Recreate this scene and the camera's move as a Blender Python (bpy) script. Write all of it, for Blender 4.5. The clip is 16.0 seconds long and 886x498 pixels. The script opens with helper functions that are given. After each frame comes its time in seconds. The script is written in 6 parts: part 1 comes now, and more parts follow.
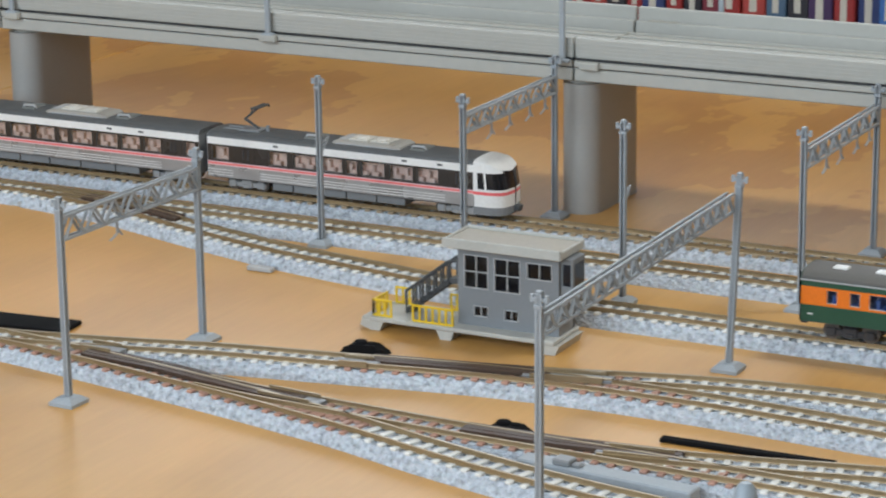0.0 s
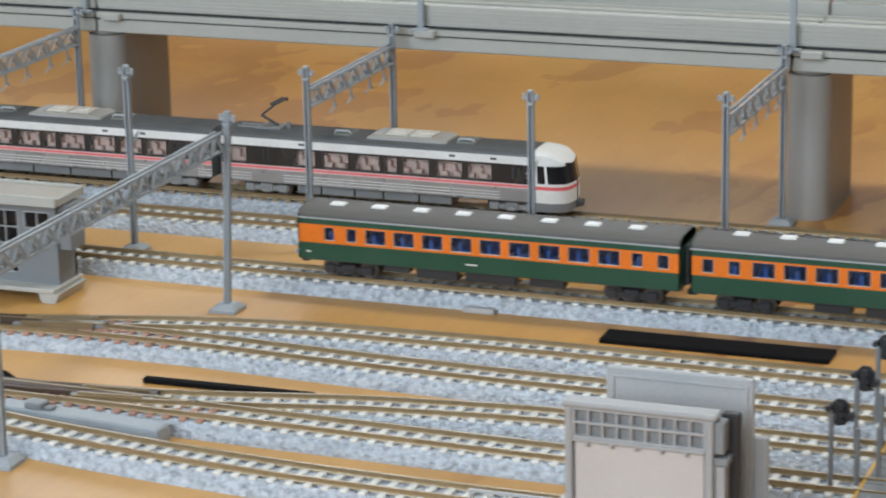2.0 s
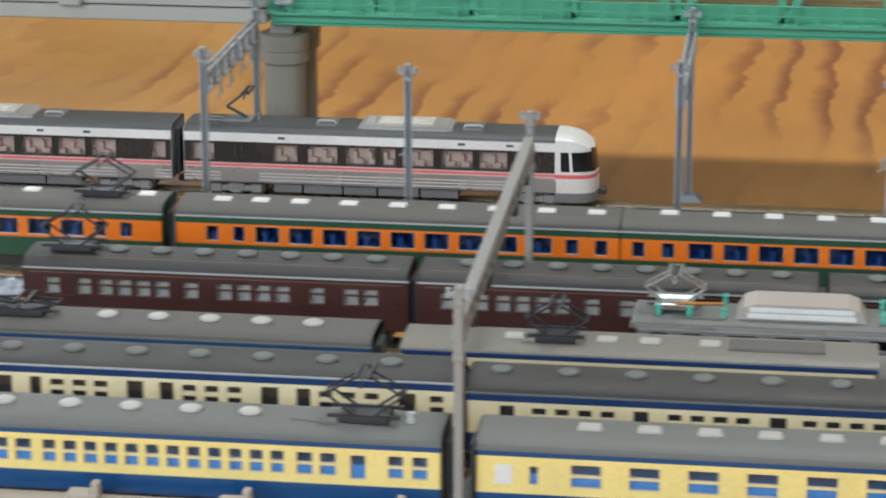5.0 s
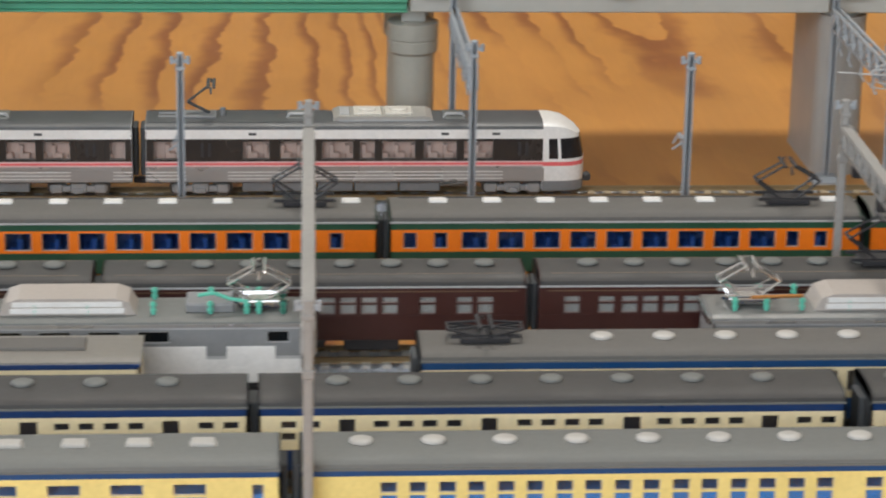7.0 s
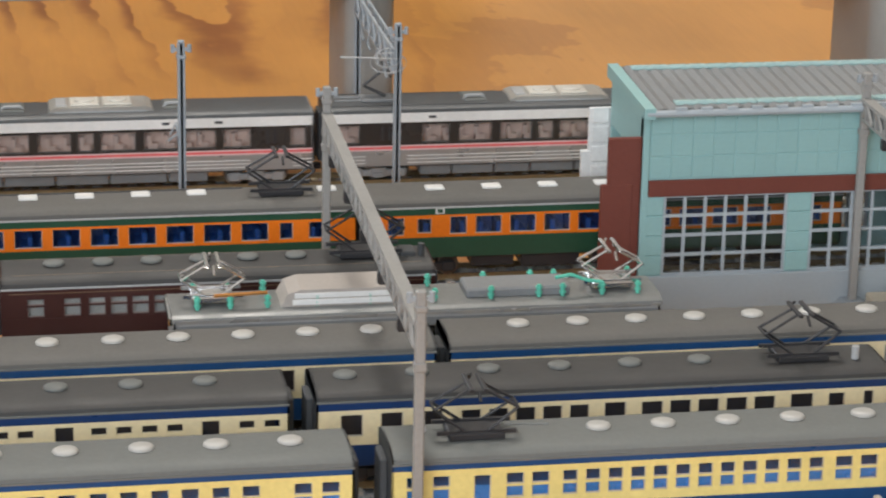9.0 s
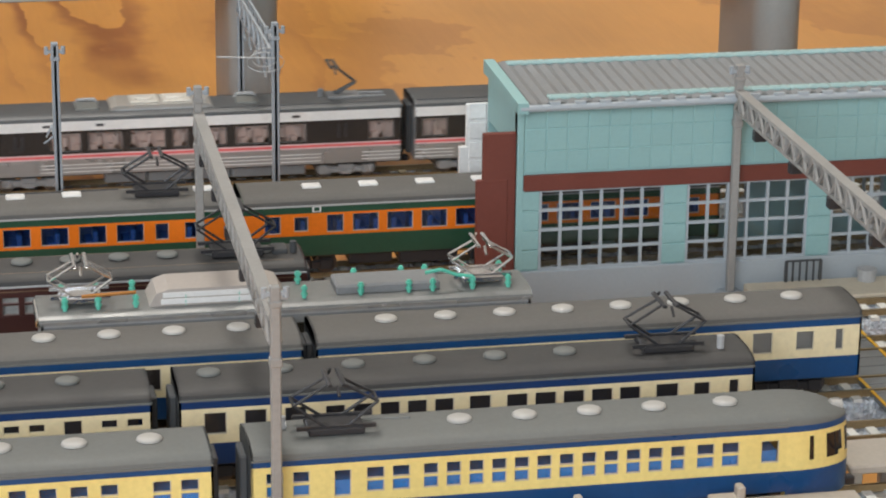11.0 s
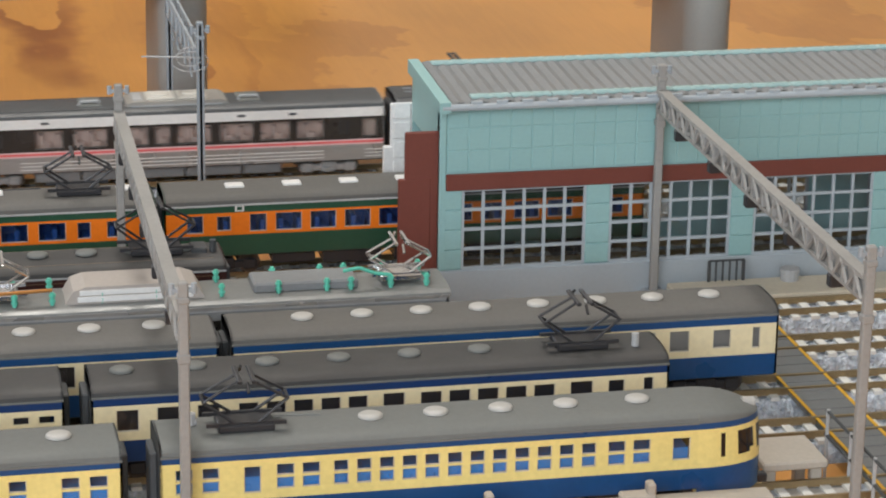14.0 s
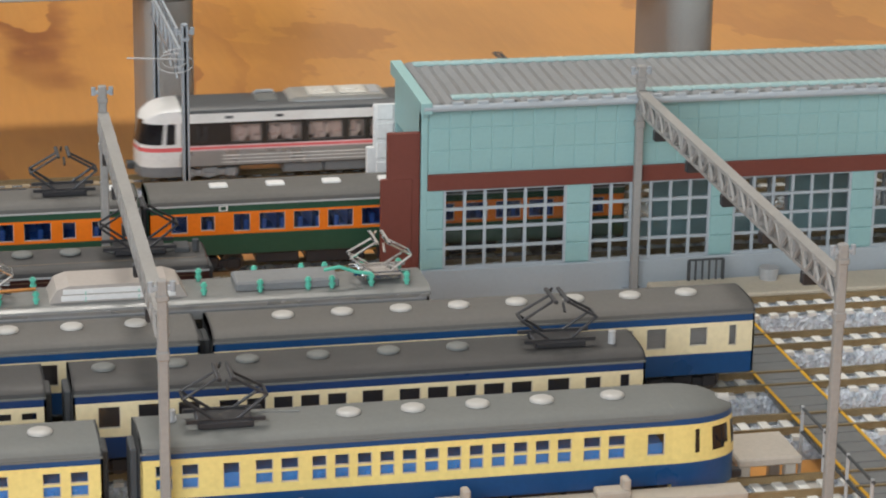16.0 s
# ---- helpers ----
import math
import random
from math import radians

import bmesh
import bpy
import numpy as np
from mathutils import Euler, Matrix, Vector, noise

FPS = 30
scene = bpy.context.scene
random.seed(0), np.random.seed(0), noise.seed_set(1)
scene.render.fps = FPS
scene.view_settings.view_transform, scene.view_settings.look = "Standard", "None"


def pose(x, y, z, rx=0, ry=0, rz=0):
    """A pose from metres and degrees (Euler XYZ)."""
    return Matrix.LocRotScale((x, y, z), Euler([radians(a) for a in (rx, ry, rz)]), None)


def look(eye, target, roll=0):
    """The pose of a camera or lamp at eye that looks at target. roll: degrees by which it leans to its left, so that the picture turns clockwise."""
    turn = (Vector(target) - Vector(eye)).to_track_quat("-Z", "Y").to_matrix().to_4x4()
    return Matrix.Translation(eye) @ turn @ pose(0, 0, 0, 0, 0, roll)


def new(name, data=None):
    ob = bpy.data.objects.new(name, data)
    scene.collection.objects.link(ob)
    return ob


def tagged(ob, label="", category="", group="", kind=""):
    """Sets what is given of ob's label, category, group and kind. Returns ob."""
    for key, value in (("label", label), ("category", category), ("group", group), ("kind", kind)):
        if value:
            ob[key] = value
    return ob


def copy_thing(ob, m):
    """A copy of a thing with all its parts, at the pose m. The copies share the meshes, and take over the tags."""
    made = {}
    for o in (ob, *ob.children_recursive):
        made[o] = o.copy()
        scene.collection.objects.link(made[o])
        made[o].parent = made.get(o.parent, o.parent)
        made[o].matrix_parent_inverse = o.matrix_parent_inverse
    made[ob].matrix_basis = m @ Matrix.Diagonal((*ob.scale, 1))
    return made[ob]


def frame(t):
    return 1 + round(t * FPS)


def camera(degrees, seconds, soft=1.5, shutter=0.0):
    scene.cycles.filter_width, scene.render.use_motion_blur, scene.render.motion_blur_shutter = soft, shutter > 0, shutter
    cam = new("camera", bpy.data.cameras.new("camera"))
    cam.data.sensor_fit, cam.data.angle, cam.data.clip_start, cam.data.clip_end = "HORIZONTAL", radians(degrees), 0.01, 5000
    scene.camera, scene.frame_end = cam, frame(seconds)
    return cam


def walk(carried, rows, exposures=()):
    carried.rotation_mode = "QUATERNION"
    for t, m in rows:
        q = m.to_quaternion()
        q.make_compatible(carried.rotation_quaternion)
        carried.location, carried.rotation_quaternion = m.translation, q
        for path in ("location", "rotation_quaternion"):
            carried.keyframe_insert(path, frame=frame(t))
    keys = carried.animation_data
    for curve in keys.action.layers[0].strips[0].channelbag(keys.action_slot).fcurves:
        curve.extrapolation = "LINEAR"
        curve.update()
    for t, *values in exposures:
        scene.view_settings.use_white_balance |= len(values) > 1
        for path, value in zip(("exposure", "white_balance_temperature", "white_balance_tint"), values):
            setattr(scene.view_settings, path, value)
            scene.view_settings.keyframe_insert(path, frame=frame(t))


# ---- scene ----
cam = camera(19.11, 16.0, soft=2.0, shutter=0.35)
PATH = [
    (0.0, pose(0.3879, -0.8083, 0.2745, 74.52, 0.76, 27.46)),
    (0.5, pose(0.3997, -0.8118, 0.2719, 74.64, 0.84, 25.92)),
    (1.0, pose(0.4161, -0.8023, 0.2680, 74.39, 0.92, 24.32)),
    (1.5, pose(0.4352, -0.7887, 0.2614, 74.25, 1.16, 22.47)),
    (2.0, pose(0.4521, -0.7790, 0.2588, 74.04, 1.14, 20.77)),
    (2.5, pose(0.4733, -0.7740, 0.2578, 73.91, 1.14, 19.07)),
    (3.0, pose(0.4939, -0.7669, 0.2526, 73.87, 0.61, 16.86)),
    (3.5, pose(0.5069, -0.7621, 0.2506, 73.66, 0.28, 14.75)),
    (4.0, pose(0.5182, -0.7526, 0.2449, 73.55, -0.06, 12.34)),
    (4.5, pose(0.5320, -0.7459, 0.2438, 73.29, -0.08, 10.11)),
    (4.7, pose(0.5412, -0.7424, 0.2452, 73.24, -0.03, 9.25)),
    (6.8, pose(0.5976, -0.7029, 0.2444, 72.24, -0.82, -3.18)),
    (7.0, pose(0.6044, -0.6995, 0.2430, 72.31, -0.99, -3.99)),
    (7.5, pose(0.6285, -0.6927, 0.2455, 72.26, -0.86, -5.75)),
    (8.0, pose(0.6461, -0.6858, 0.2437, 72.18, -1.11, -7.40)),
    (8.5, pose(0.6617, -0.6825, 0.2434, 72.06, -1.18, -9.00)),
    (9.0, pose(0.6754, -0.6808, 0.2410, 71.91, -1.12, -9.95)),
    (9.5, pose(0.6793, -0.6802, 0.2400, 71.77, -1.25, -10.67)),
    (9.7, pose(0.6812, -0.6812, 0.2383, 71.86, -1.02, -10.79)),
    (11.8, pose(0.6965, -0.6859, 0.2388, 72.11, -0.57, -11.56)),
    (12.0, pose(0.6956, -0.6865, 0.2386, 72.13, -0.61, -11.65)),
    (12.5, pose(0.6964, -0.6877, 0.2384, 72.24, -0.70, -11.77)),
    (13.0, pose(0.6974, -0.6890, 0.2382, 72.27, -0.71, -11.87)),
    (13.5, pose(0.7014, -0.6909, 0.2376, 72.29, -0.78, -12.03)),
    (14.0, pose(0.7046, -0.6879, 0.2365, 72.27, -0.87, -12.11)),
    (14.5, pose(0.7019, -0.6896, 0.2365, 72.24, -0.81, -12.08)),
    (15.0, pose(0.7023, -0.6913, 0.2363, 72.24, -0.84, -12.06)),
    (15.5, pose(0.7060, -0.6924, 0.2358, 72.26, -0.82, -12.08)),
    (16.0, pose(0.7079, -0.6957, 0.2377, 72.34, -0.81, -12.14)),
]
walk(cam, PATH, [(0.0, -0.17, 6100, 6), (4.7, -0.1, 6200, 6), (7.0, -0.07, 6600, 10), (16.0, -0.05, 6600, 10)])

# ---- the room's light: a window behind the layout, a window behind the viewer, a ceiling lamp
world = bpy.data.worlds.new("world")
scene.world = world
world.use_nodes = True
sky = world.node_tree.nodes.new("ShaderNodeTexSky")
sky.sky_type, sky.sun_disc, sky.sun_elevation, sky.sun_rotation = "NISHITA", False, radians(50), radians(30)
world.node_tree.links.new(sky.outputs[0], world.node_tree.nodes["Background"].inputs[0])
world.node_tree.nodes["Background"].inputs[1].default_value = 0.1


def area_lamp(name, eye, target, w, h, power, colour):
    data = bpy.data.lights.new(name, "AREA")
    data.shape, data.size, data.size_y, data.energy, data.color = "RECTANGLE", w, h, power, colour
    ob = new(name, data)
    ob.matrix_world = look(eye, target)
    return ob


area_lamp("window_light_back", (-0.85, 1.97, 0.78), (-0.6, 0.0, 0.1), 1.6, 1.1, 19.0, (0.95, 0.97, 1.0))
area_lamp("window_light_front", (-0.2, -1.93, 0.85), (0.5, 0.0, 0.1), 1.9, 1.2, 40.0, (0.90, 0.95, 1.0))
area_lamp("ceiling_lamp_light", (0.75, 0.50, 1.60), (0.75, 0.50, 0.0), 0.34, 0.34, 18.0, (1.0, 0.955, 0.89))
scene.view_settings.exposure = 0.0

# ---- materials
MATS = {}


def mat(name, rgb, rough=0.5, metal=0.0, var=0.10, fine=900.0, bump=0.10, coat=0.0):
    """Paint, plastic or metal with broad and fine variation, in metres."""
    if name in MATS:
        return MATS[name]
    m = bpy.data.materials.new(name)
    m.use_nodes = True
    t = m.node_tree
    b = t.nodes["Principled BSDF"]
    b.inputs["Roughness"].default_value, b.inputs["Metallic"].default_value = rough, metal
    b.inputs["Coat Weight"].default_value = coat
    co = t.nodes.new("ShaderNodeTexCoord")
    info = t.nodes.new("ShaderNodeObjectInfo")
    n1, n2 = t.nodes.new("ShaderNodeTexNoise"), t.nodes.new("ShaderNodeTexNoise")
    n1.inputs["Scale"].default_value, n2.inputs["Scale"].default_value = fine, fine / 14
    for n in (n1, n2):
        n.inputs["Detail"].default_value = 3
        t.links.new(co.outputs["Object"], n.inputs["Vector"])
    add = t.nodes.new("ShaderNodeMath")
    add.operation = "ADD"
    t.links.new(n1.outputs[0], add.inputs[0])
    t.links.new(n2.outputs[0], add.inputs[1])
    add2 = t.nodes.new("ShaderNodeMath")
    add2.operation = "MULTIPLY_ADD"
    add2.inputs[1].default_value = 0.25
    t.links.new(info.outputs["Random"], add2.inputs[0])
    t.links.new(add.outputs[0], add2.inputs[2])
    ramp = t.nodes.new("ShaderNodeMapRange")
    ramp.inputs["From Min"].default_value, ramp.inputs["From Max"].default_value = 0.7, 1.55
    ramp.inputs["To Min"].default_value, ramp.inputs["To Max"].default_value = 1 - var, 1 + var
    t.links.new(add2.outputs[0], ramp.inputs["Value"])
    mix = t.nodes.new("ShaderNodeVectorMath")
    mix.operation = "SCALE"
    mix.inputs[0].default_value = rgb
    t.links.new(ramp.outputs[0], mix.inputs["Scale"])
    t.links.new(mix.outputs[0], b.inputs["Base Color"])
    rr = t.nodes.new("ShaderNodeMapRange")
    rr.inputs["From Min"].default_value, rr.inputs["From Max"].default_value = 0.3, 0.7
    rr.inputs["To Min"].default_value, rr.inputs["To Max"].default_value = max(0.03, rough - 0.08), min(1, rough + 0.08)
    t.links.new(n2.outputs[0], rr.inputs["Value"])
    t.links.new(rr.outputs[0], b.inputs["Roughness"])
    if bump:
        bp = t.nodes.new("ShaderNodeBump")
        bp.inputs["Strength"].default_value, bp.inputs["Distance"].default_value = bump, 0.0004
        t.links.new(n1.outputs[0], bp.inputs["Height"])
        t.links.new(bp.outputs[0], b.inputs["Normal"])
    MATS[name] = m
    return m


def glass_mat(name, tint, gloss=0.08):
    m = bpy.data.materials.new(name)
    m.use_nodes = True
    t = m.node_tree
    t.nodes.remove(t.nodes["Principled BSDF"])
    out = t.nodes["Material Output"]
    tr, gl, mx, fr = (t.nodes.new("ShaderNode" + n) for n in ("BsdfTransparent", "BsdfGlossy", "MixShader", "Fresnel"))
    tr.inputs[0].default_value = (*tint, 1)
    gl.inputs["Roughness"].default_value = gloss
    fr.inputs["IOR"].default_value = 1.5
    t.links.new(fr.outputs[0], mx.inputs[0])
    t.links.new(tr.outputs[0], mx.inputs[1])
    t.links.new(gl.outputs[0], mx.inputs[2])
    t.links.new(mx.outputs[0], out.inputs[0])
    return m


def wood_mat():
    """Varnished rotary-cut plywood: pale mottled face, a field of dark growth lines in the middle, fine fibres."""
    m = bpy.data.materials.new("plywood")
    m.use_nodes = True
    t = m.node_tree
    b = t.nodes["Principled BSDF"]

    def node(kind, **kw):
        n = t.nodes.new("ShaderNode" + kind)
        for k, v in kw.items():
            n.inputs[k.replace("_", " ")].default_value = v
        return n

    def math_node(op, a, c=0.0, d=0.0):
        n = t.nodes.new("ShaderNodeMath")
        n.operation = op
        for k, v in enumerate((a, c, d)):
            if isinstance(v, (int, float)):
                n.inputs[k].default_value = v
            else:
                t.links.new(v, n.inputs[k])
        return n.outputs[0]

    def remap(v, a, c, d=0.0, e=1.0, smoothed=True):
        n = t.nodes.new("ShaderNodeMapRange")
        n.interpolation_type = "SMOOTHSTEP" if smoothed else "LINEAR"
        for nm, x in (("From Min", a), ("From Max", c), ("To Min", d), ("To Max", e)):
            n.inputs[nm].default_value = x
        t.links.new(v, n.inputs["Value"])
        return n.outputs[0]

    def noise(scale, detail, rough, **kw):
        mp = node("Mapping", Scale=scale, **kw)
        t.links.new(co.outputs["Object"], mp.inputs[0])
        n = node("TexNoise", Scale=1.0, Detail=detail, Roughness=rough)
        t.links.new(mp.outputs[0], n.inputs["Vector"])
        return n.outputs[0]
    co = node("TexCoord")
    sep = t.nodes.new("ShaderNodeSeparateXYZ")
    t.links.new(co.outputs["Object"], sep.inputs[0])
    x, y = sep.outputs[0], sep.outputs[1]
    # growth lines run away from the viewer, one about every 2 cm, wavering
    sway = noise((7.0, 2.0, 1.0), 2.0, 0.5)
    ripple = noise((26.0, 17.0, 1.0), 3.0, 0.6)
    slant = math_node("ADD", remap(x, 0.62, 0.70, -4.2, 5.4), remap(x, 0.76, 0.80, 0.0, -6.5))
    ph = math_node("MULTIPLY_ADD", x, 50.0, math_node("MULTIPLY", y, slant))
    ph = math_node("MULTIPLY_ADD", sway, 4.0, ph)
    ph = math_node("MULTIPLY_ADD", ripple, 1.2, ph)
    saw = math_node("FRACT", ph)
    line = math_node("MULTIPLY", remap(saw, 0.45, 0.86), remap(saw, 0.90, 0.96, 1.0, 0.0))
    wide = noise((9.0, 5.0, 1.0), 3.0, 0.6, Location=(3.1, 1.7, 0))
    field = math_node("MULTIPLY", remap(x, 0.16, 0.30), remap(x, 0.80, 0.88, 1.0, 0.0))
    line = math_node("MULTIPLY", math_node("MULTIPLY", line, field), remap(wide, 0.36, 0.60, 0.08, 1.0))
    # blotches with a crisp edge on one side, as on the rest of the sheet
    bn = noise((8.5, 5.0, 1.0), 5.0, 0.6, Location=(0.4, 5.2, 0))
    blot = math_node("MULTIPLY", remap(bn, 0.515, 0.53), remap(bn, 0.56, 0.70, 1.0, 0.15))
    blot = math_node("MULTIPLY", blot, remap(y, 0.05, 0.24, 0.12, 1.0))
    blot = math_node("MULTIPLY", blot, math_node("MULTIPLY_ADD", field, -0.75, 1.0))
    tone = noise((2.6, 4.0, 1.0), 3.0, 0.5, Location=(9.0, 0.3, 0))
    mixc = t.nodes.new("ShaderNodeMix")
    mixc.data_type = "RGBA"
    mixc.inputs[6].default_value = (0.59, 0.345, 0.116, 1)
    mixc.inputs[7].default_value = (0.54, 0.285, 0.072, 1)
    t.links.new(remap(tone, 0.35, 0.65), mixc.inputs[0])
    mixr = t.nodes.new("ShaderNodeMix")
    mixr.data_type = "RGBA"
    mixr.inputs[7].default_value = (0.575, 0.262, 0.062, 1)
    t.links.new(mixc.outputs[2], mixr.inputs[6])
    t.links.new(remap(x, 0.15, 0.55, 0.0, 0.8), mixr.inputs[0])
    mixl = t.nodes.new("ShaderNodeMix")
    mixl.data_type = "RGBA"
    mixl.inputs[7].default_value = (0.25, 0.085, 0.026, 1)
    t.links.new(mixr.outputs[2], mixl.inputs[6])
    dark = math_node("MAXIMUM", math_node("MULTIPLY", line, 0.86), math_node("MULTIPLY", blot, 0.32))
    t.links.new(dark, mixl.inputs[0])
    fib = noise((420.0, 30.0, 60.0), 4.0, 0.6)
    cloud = noise((13.0, 7.0, 1.0), 4.0, 0.5, Location=(1.0, 2.0, 0), Rotation=(0, 0, 0.5))
    val = remap(math_node("MULTIPLY_ADD", cloud, 1.7, math_node("MULTIPLY", fib, 0.4)), 0.72, 1.38, 0.84, 1.12, False)
    sc = t.nodes.new("ShaderNodeVectorMath")
    sc.operation = "SCALE"
    t.links.new(mixl.outputs[2], sc.inputs[0])
    t.links.new(val, sc.inputs["Scale"])
    t.links.new(sc.outputs[0], b.inputs["Base Color"])
    b.inputs["Roughness"].default_value = 0.42
    bp = node("Bump", Strength=0.08, Distance=0.0006)
    t.links.new(fib, bp.inputs["Height"])
    t.links.new(bp.outputs[0], b.inputs["Normal"])
    return m


def ballast_mat():
    m = bpy.data.materials.new("ballast")
    m.use_nodes = True
    t = m.node_tree
    b = t.nodes["Principled BSDF"]
    co = t.nodes.new("ShaderNodeTexCoord")
    vo = t.nodes.new("ShaderNodeTexVoronoi")
    vo.inputs["Scale"].default_value = 950
    no = t.nodes.new("ShaderNodeTexNoise")
    no.inputs["Scale"].default_value, no.inputs["Detail"].default_value = 560, 4
    for n in (vo, no):
        t.links.new(co.outputs["Object"], n.inputs["Vector"])
    ramp = t.nodes.new("ShaderNodeValToRGB")
    e = ramp.color_ramp.elements
    e[0].position, e[0].color = 0.34, (0.25, 0.295, 0.36, 1)
    e[1].position, e[1].color = 0.66, (0.60, 0.675, 0.77, 1)
    n = e.new(0.45)
    n.color = (0.40, 0.47, 0.56, 1)
    mx = t.nodes.new("ShaderNodeMix")
    mx.data_type = "RGBA"
    mx.inputs[0].default_value = 0.22
    t.links.new(no.outputs[0], ramp.inputs[0])
    hue = t.nodes.new("ShaderNodeHueSaturation")
    hue.inputs["Saturation"].default_value = 0.1
    t.links.new(vo.outputs["Color"], hue.inputs["Color"])
    t.links.new(ramp.outputs[0], mx.inputs[6])
    t.links.new(hue.outputs[0], mx.inputs[7])
    t.links.new(mx.outputs[2], b.inputs["Base Color"])
    b.inputs["Roughness"].default_value = 0.38
    bp = t.nodes.new("ShaderNodeBump")
    bp.inputs["Strength"].default_value, bp.inputs["Distance"].default_value = 0.9, 0.0008
    t.links.new(vo.outputs["Distance"], bp.inputs["Height"])
    t.links.new(bp.outputs[0], b.inputs["Normal"])
    return m


WOOD, BALLAST = wood_mat(), ballast_mat()
GLASS = glass_mat("clear_glass", (0.93, 0.94, 0.95))
SMOKE = glass_mat("smoked_glass", (0.42, 0.42, 0.45))
STEEL_BLUE = mat("pole_grey", (0.33, 0.365, 0.40), 0.5, var=0.12)
CONCRETE = mat("viaduct_grey", (0.43, 0.43, 0.40), 0.42, var=0.05, fine=300, bump=0.04)
PIER = mat("pier_grey", (0.36, 0.355, 0.34), 0.42, var=0.05, bump=0.04)
PIER_BEIGE = mat("pier_beige_grey", (0.37, 0.36, 0.315), 0.42, var=0.06, bump=0.04)
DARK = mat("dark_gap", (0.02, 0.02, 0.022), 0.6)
BLACK = mat("black_plastic", (0.028, 0.028, 0.032), 0.45)
CHARCOAL = mat("charcoal", (0.06, 0.065, 0.07), 0.5)
RAIL_SIDE = mat("rail_brown", (0.26, 0.185, 0.095), 0.4, 0.35, var=0.2)
RAIL_TOP = mat("rail_top", (0.33, 0.25, 0.145), 0.36, 0.6, var=0.1)
SLEEPER = mat("pale_sleeper", (0.72, 0.73, 0.71), 0.55, var=0.12)
SLEEPER_TAN = mat("tan_sleeper", (0.36, 0.29, 0.20), 0.55, var=0.12)
RUST = mat("turnout_brown", (0.40, 0.235, 0.18), 0.5, var=0.25)
HUT_GREY = mat("hut_grey", (0.20, 0.215, 0.23), 0.5, var=0.06)
HUT_TRIM = mat("hut_trim", (0.45, 0.45, 0.42), 0.5)
HUT_ROOF = mat("hut_roof_tan", (0.36, 0.33, 0.28), 0.6, var=0.12)
WHITE = mat("white_paint", (0.78, 0.78, 0.77), 0.35)
OFFWHITE = mat("off_white", (0.47, 0.46, 0.435), 0.4, var=0.05)
LIGHT_GREY = mat("light_grey", (0.43, 0.44, 0.45), 0.45)
MID_GREY = mat("mid_grey", (0.22, 0.23, 0.24), 0.45)
YELLOW = mat("yellow_plastic", (0.80, 0.55, 0.02), 0.4)
ROOF_GREY = mat("roof_grey", (0.118, 0.114, 0.107), 0.68, var=0.10)
ROOF_DARK = mat("roof_dark", (0.050, 0.049, 0.049), 0.62, var=0.10)
ROOF_MID = mat("roof_mid", (0.155, 0.163, 0.157), 0.62, var=0.08)
ORANGE = mat("orange_paint", (0.82, 0.19, 0.003), 0.5)
GREEN = mat("dark_green_paint", (0.018, 0.075, 0.042), 0.38)
CREAM = mat("cream_paint", (0.80, 0.70, 0.46), 0.38)
YELLOW_CREAM = mat("yellow_cream_paint", (0.84, 0.69, 0.26), 0.38)
NAVY = mat("navy_paint", (0.006, 0.036, 0.135), 0.35)
BLUE = mat("blue_paint", (0.005, 0.062, 0.195), 0.35)
BROWN = mat("brown_paint", (0.055, 0.016, 0.013), 0.4)
SILVER = mat("silver_grey", (0.42, 0.41, 0.41), 0.3, 0.55, var=0.04)
STRIPE = mat("pink_red", (0.78, 0.14, 0.15), 0.35)
BAND = mat("window_band", (0.035, 0.030, 0.028), 0.25)
SEAT_PINK = mat("seat_pinkish", (0.78, 0.57, 0.48), 0.7)
SEAT_BLUE = mat("seat_blue", (0.02, 0.10, 0.38), 0.6)
SEAT_SKY = mat("seat_sky_blue", (0.06, 0.38, 0.95), 0.6)
SEAT_WHITE = mat("inner_white", (0.72, 0.71, 0.66), 0.6)
BRASS = mat("brass_inner", (0.62, 0.36, 0.08), 0.4, 0.4)
CHROME = mat("chrome", (0.75, 0.75, 0.76), 0.15, 1.0, var=0.04)
MINT = mat("mint_insulator", (0.12, 0.55, 0.42), 0.4)
TEAL = mat("pale_teal", (0.29, 0.49, 0.495), 0.5, var=0.05)
SHED_BROWN = mat("red_brown", (0.17, 0.045, 0.032), 0.5, var=0.08)
SHED_GREY = mat("blue_grey_base", (0.40, 0.45, 0.49), 0.5, var=0.05)
BRIDGE_GREEN = mat("bridge_green", (0.10, 0.40, 0.26), 0.4, var=0.06)
RUBBER = mat("black_foam", (0.008, 0.008, 0.009), 0.9)
RUBBER.node_tree.nodes["Principled BSDF"].inputs["Specular IOR Level"].default_value = 0.12
WALLPAINT = mat("wall_paint", (0.74, 0.72, 0.68), 0.8, fine=60, var=0.03)
COPPER = mat("copper_pipe", (0.75, 0.35, 0.12), 0.3, 0.8)
PLASTER_GREY = mat("socket_tan", (0.40, 0.38, 0.33), 0.5)
PLASTER = mat("pale_board", (0.62, 0.56, 0.45), 0.6)


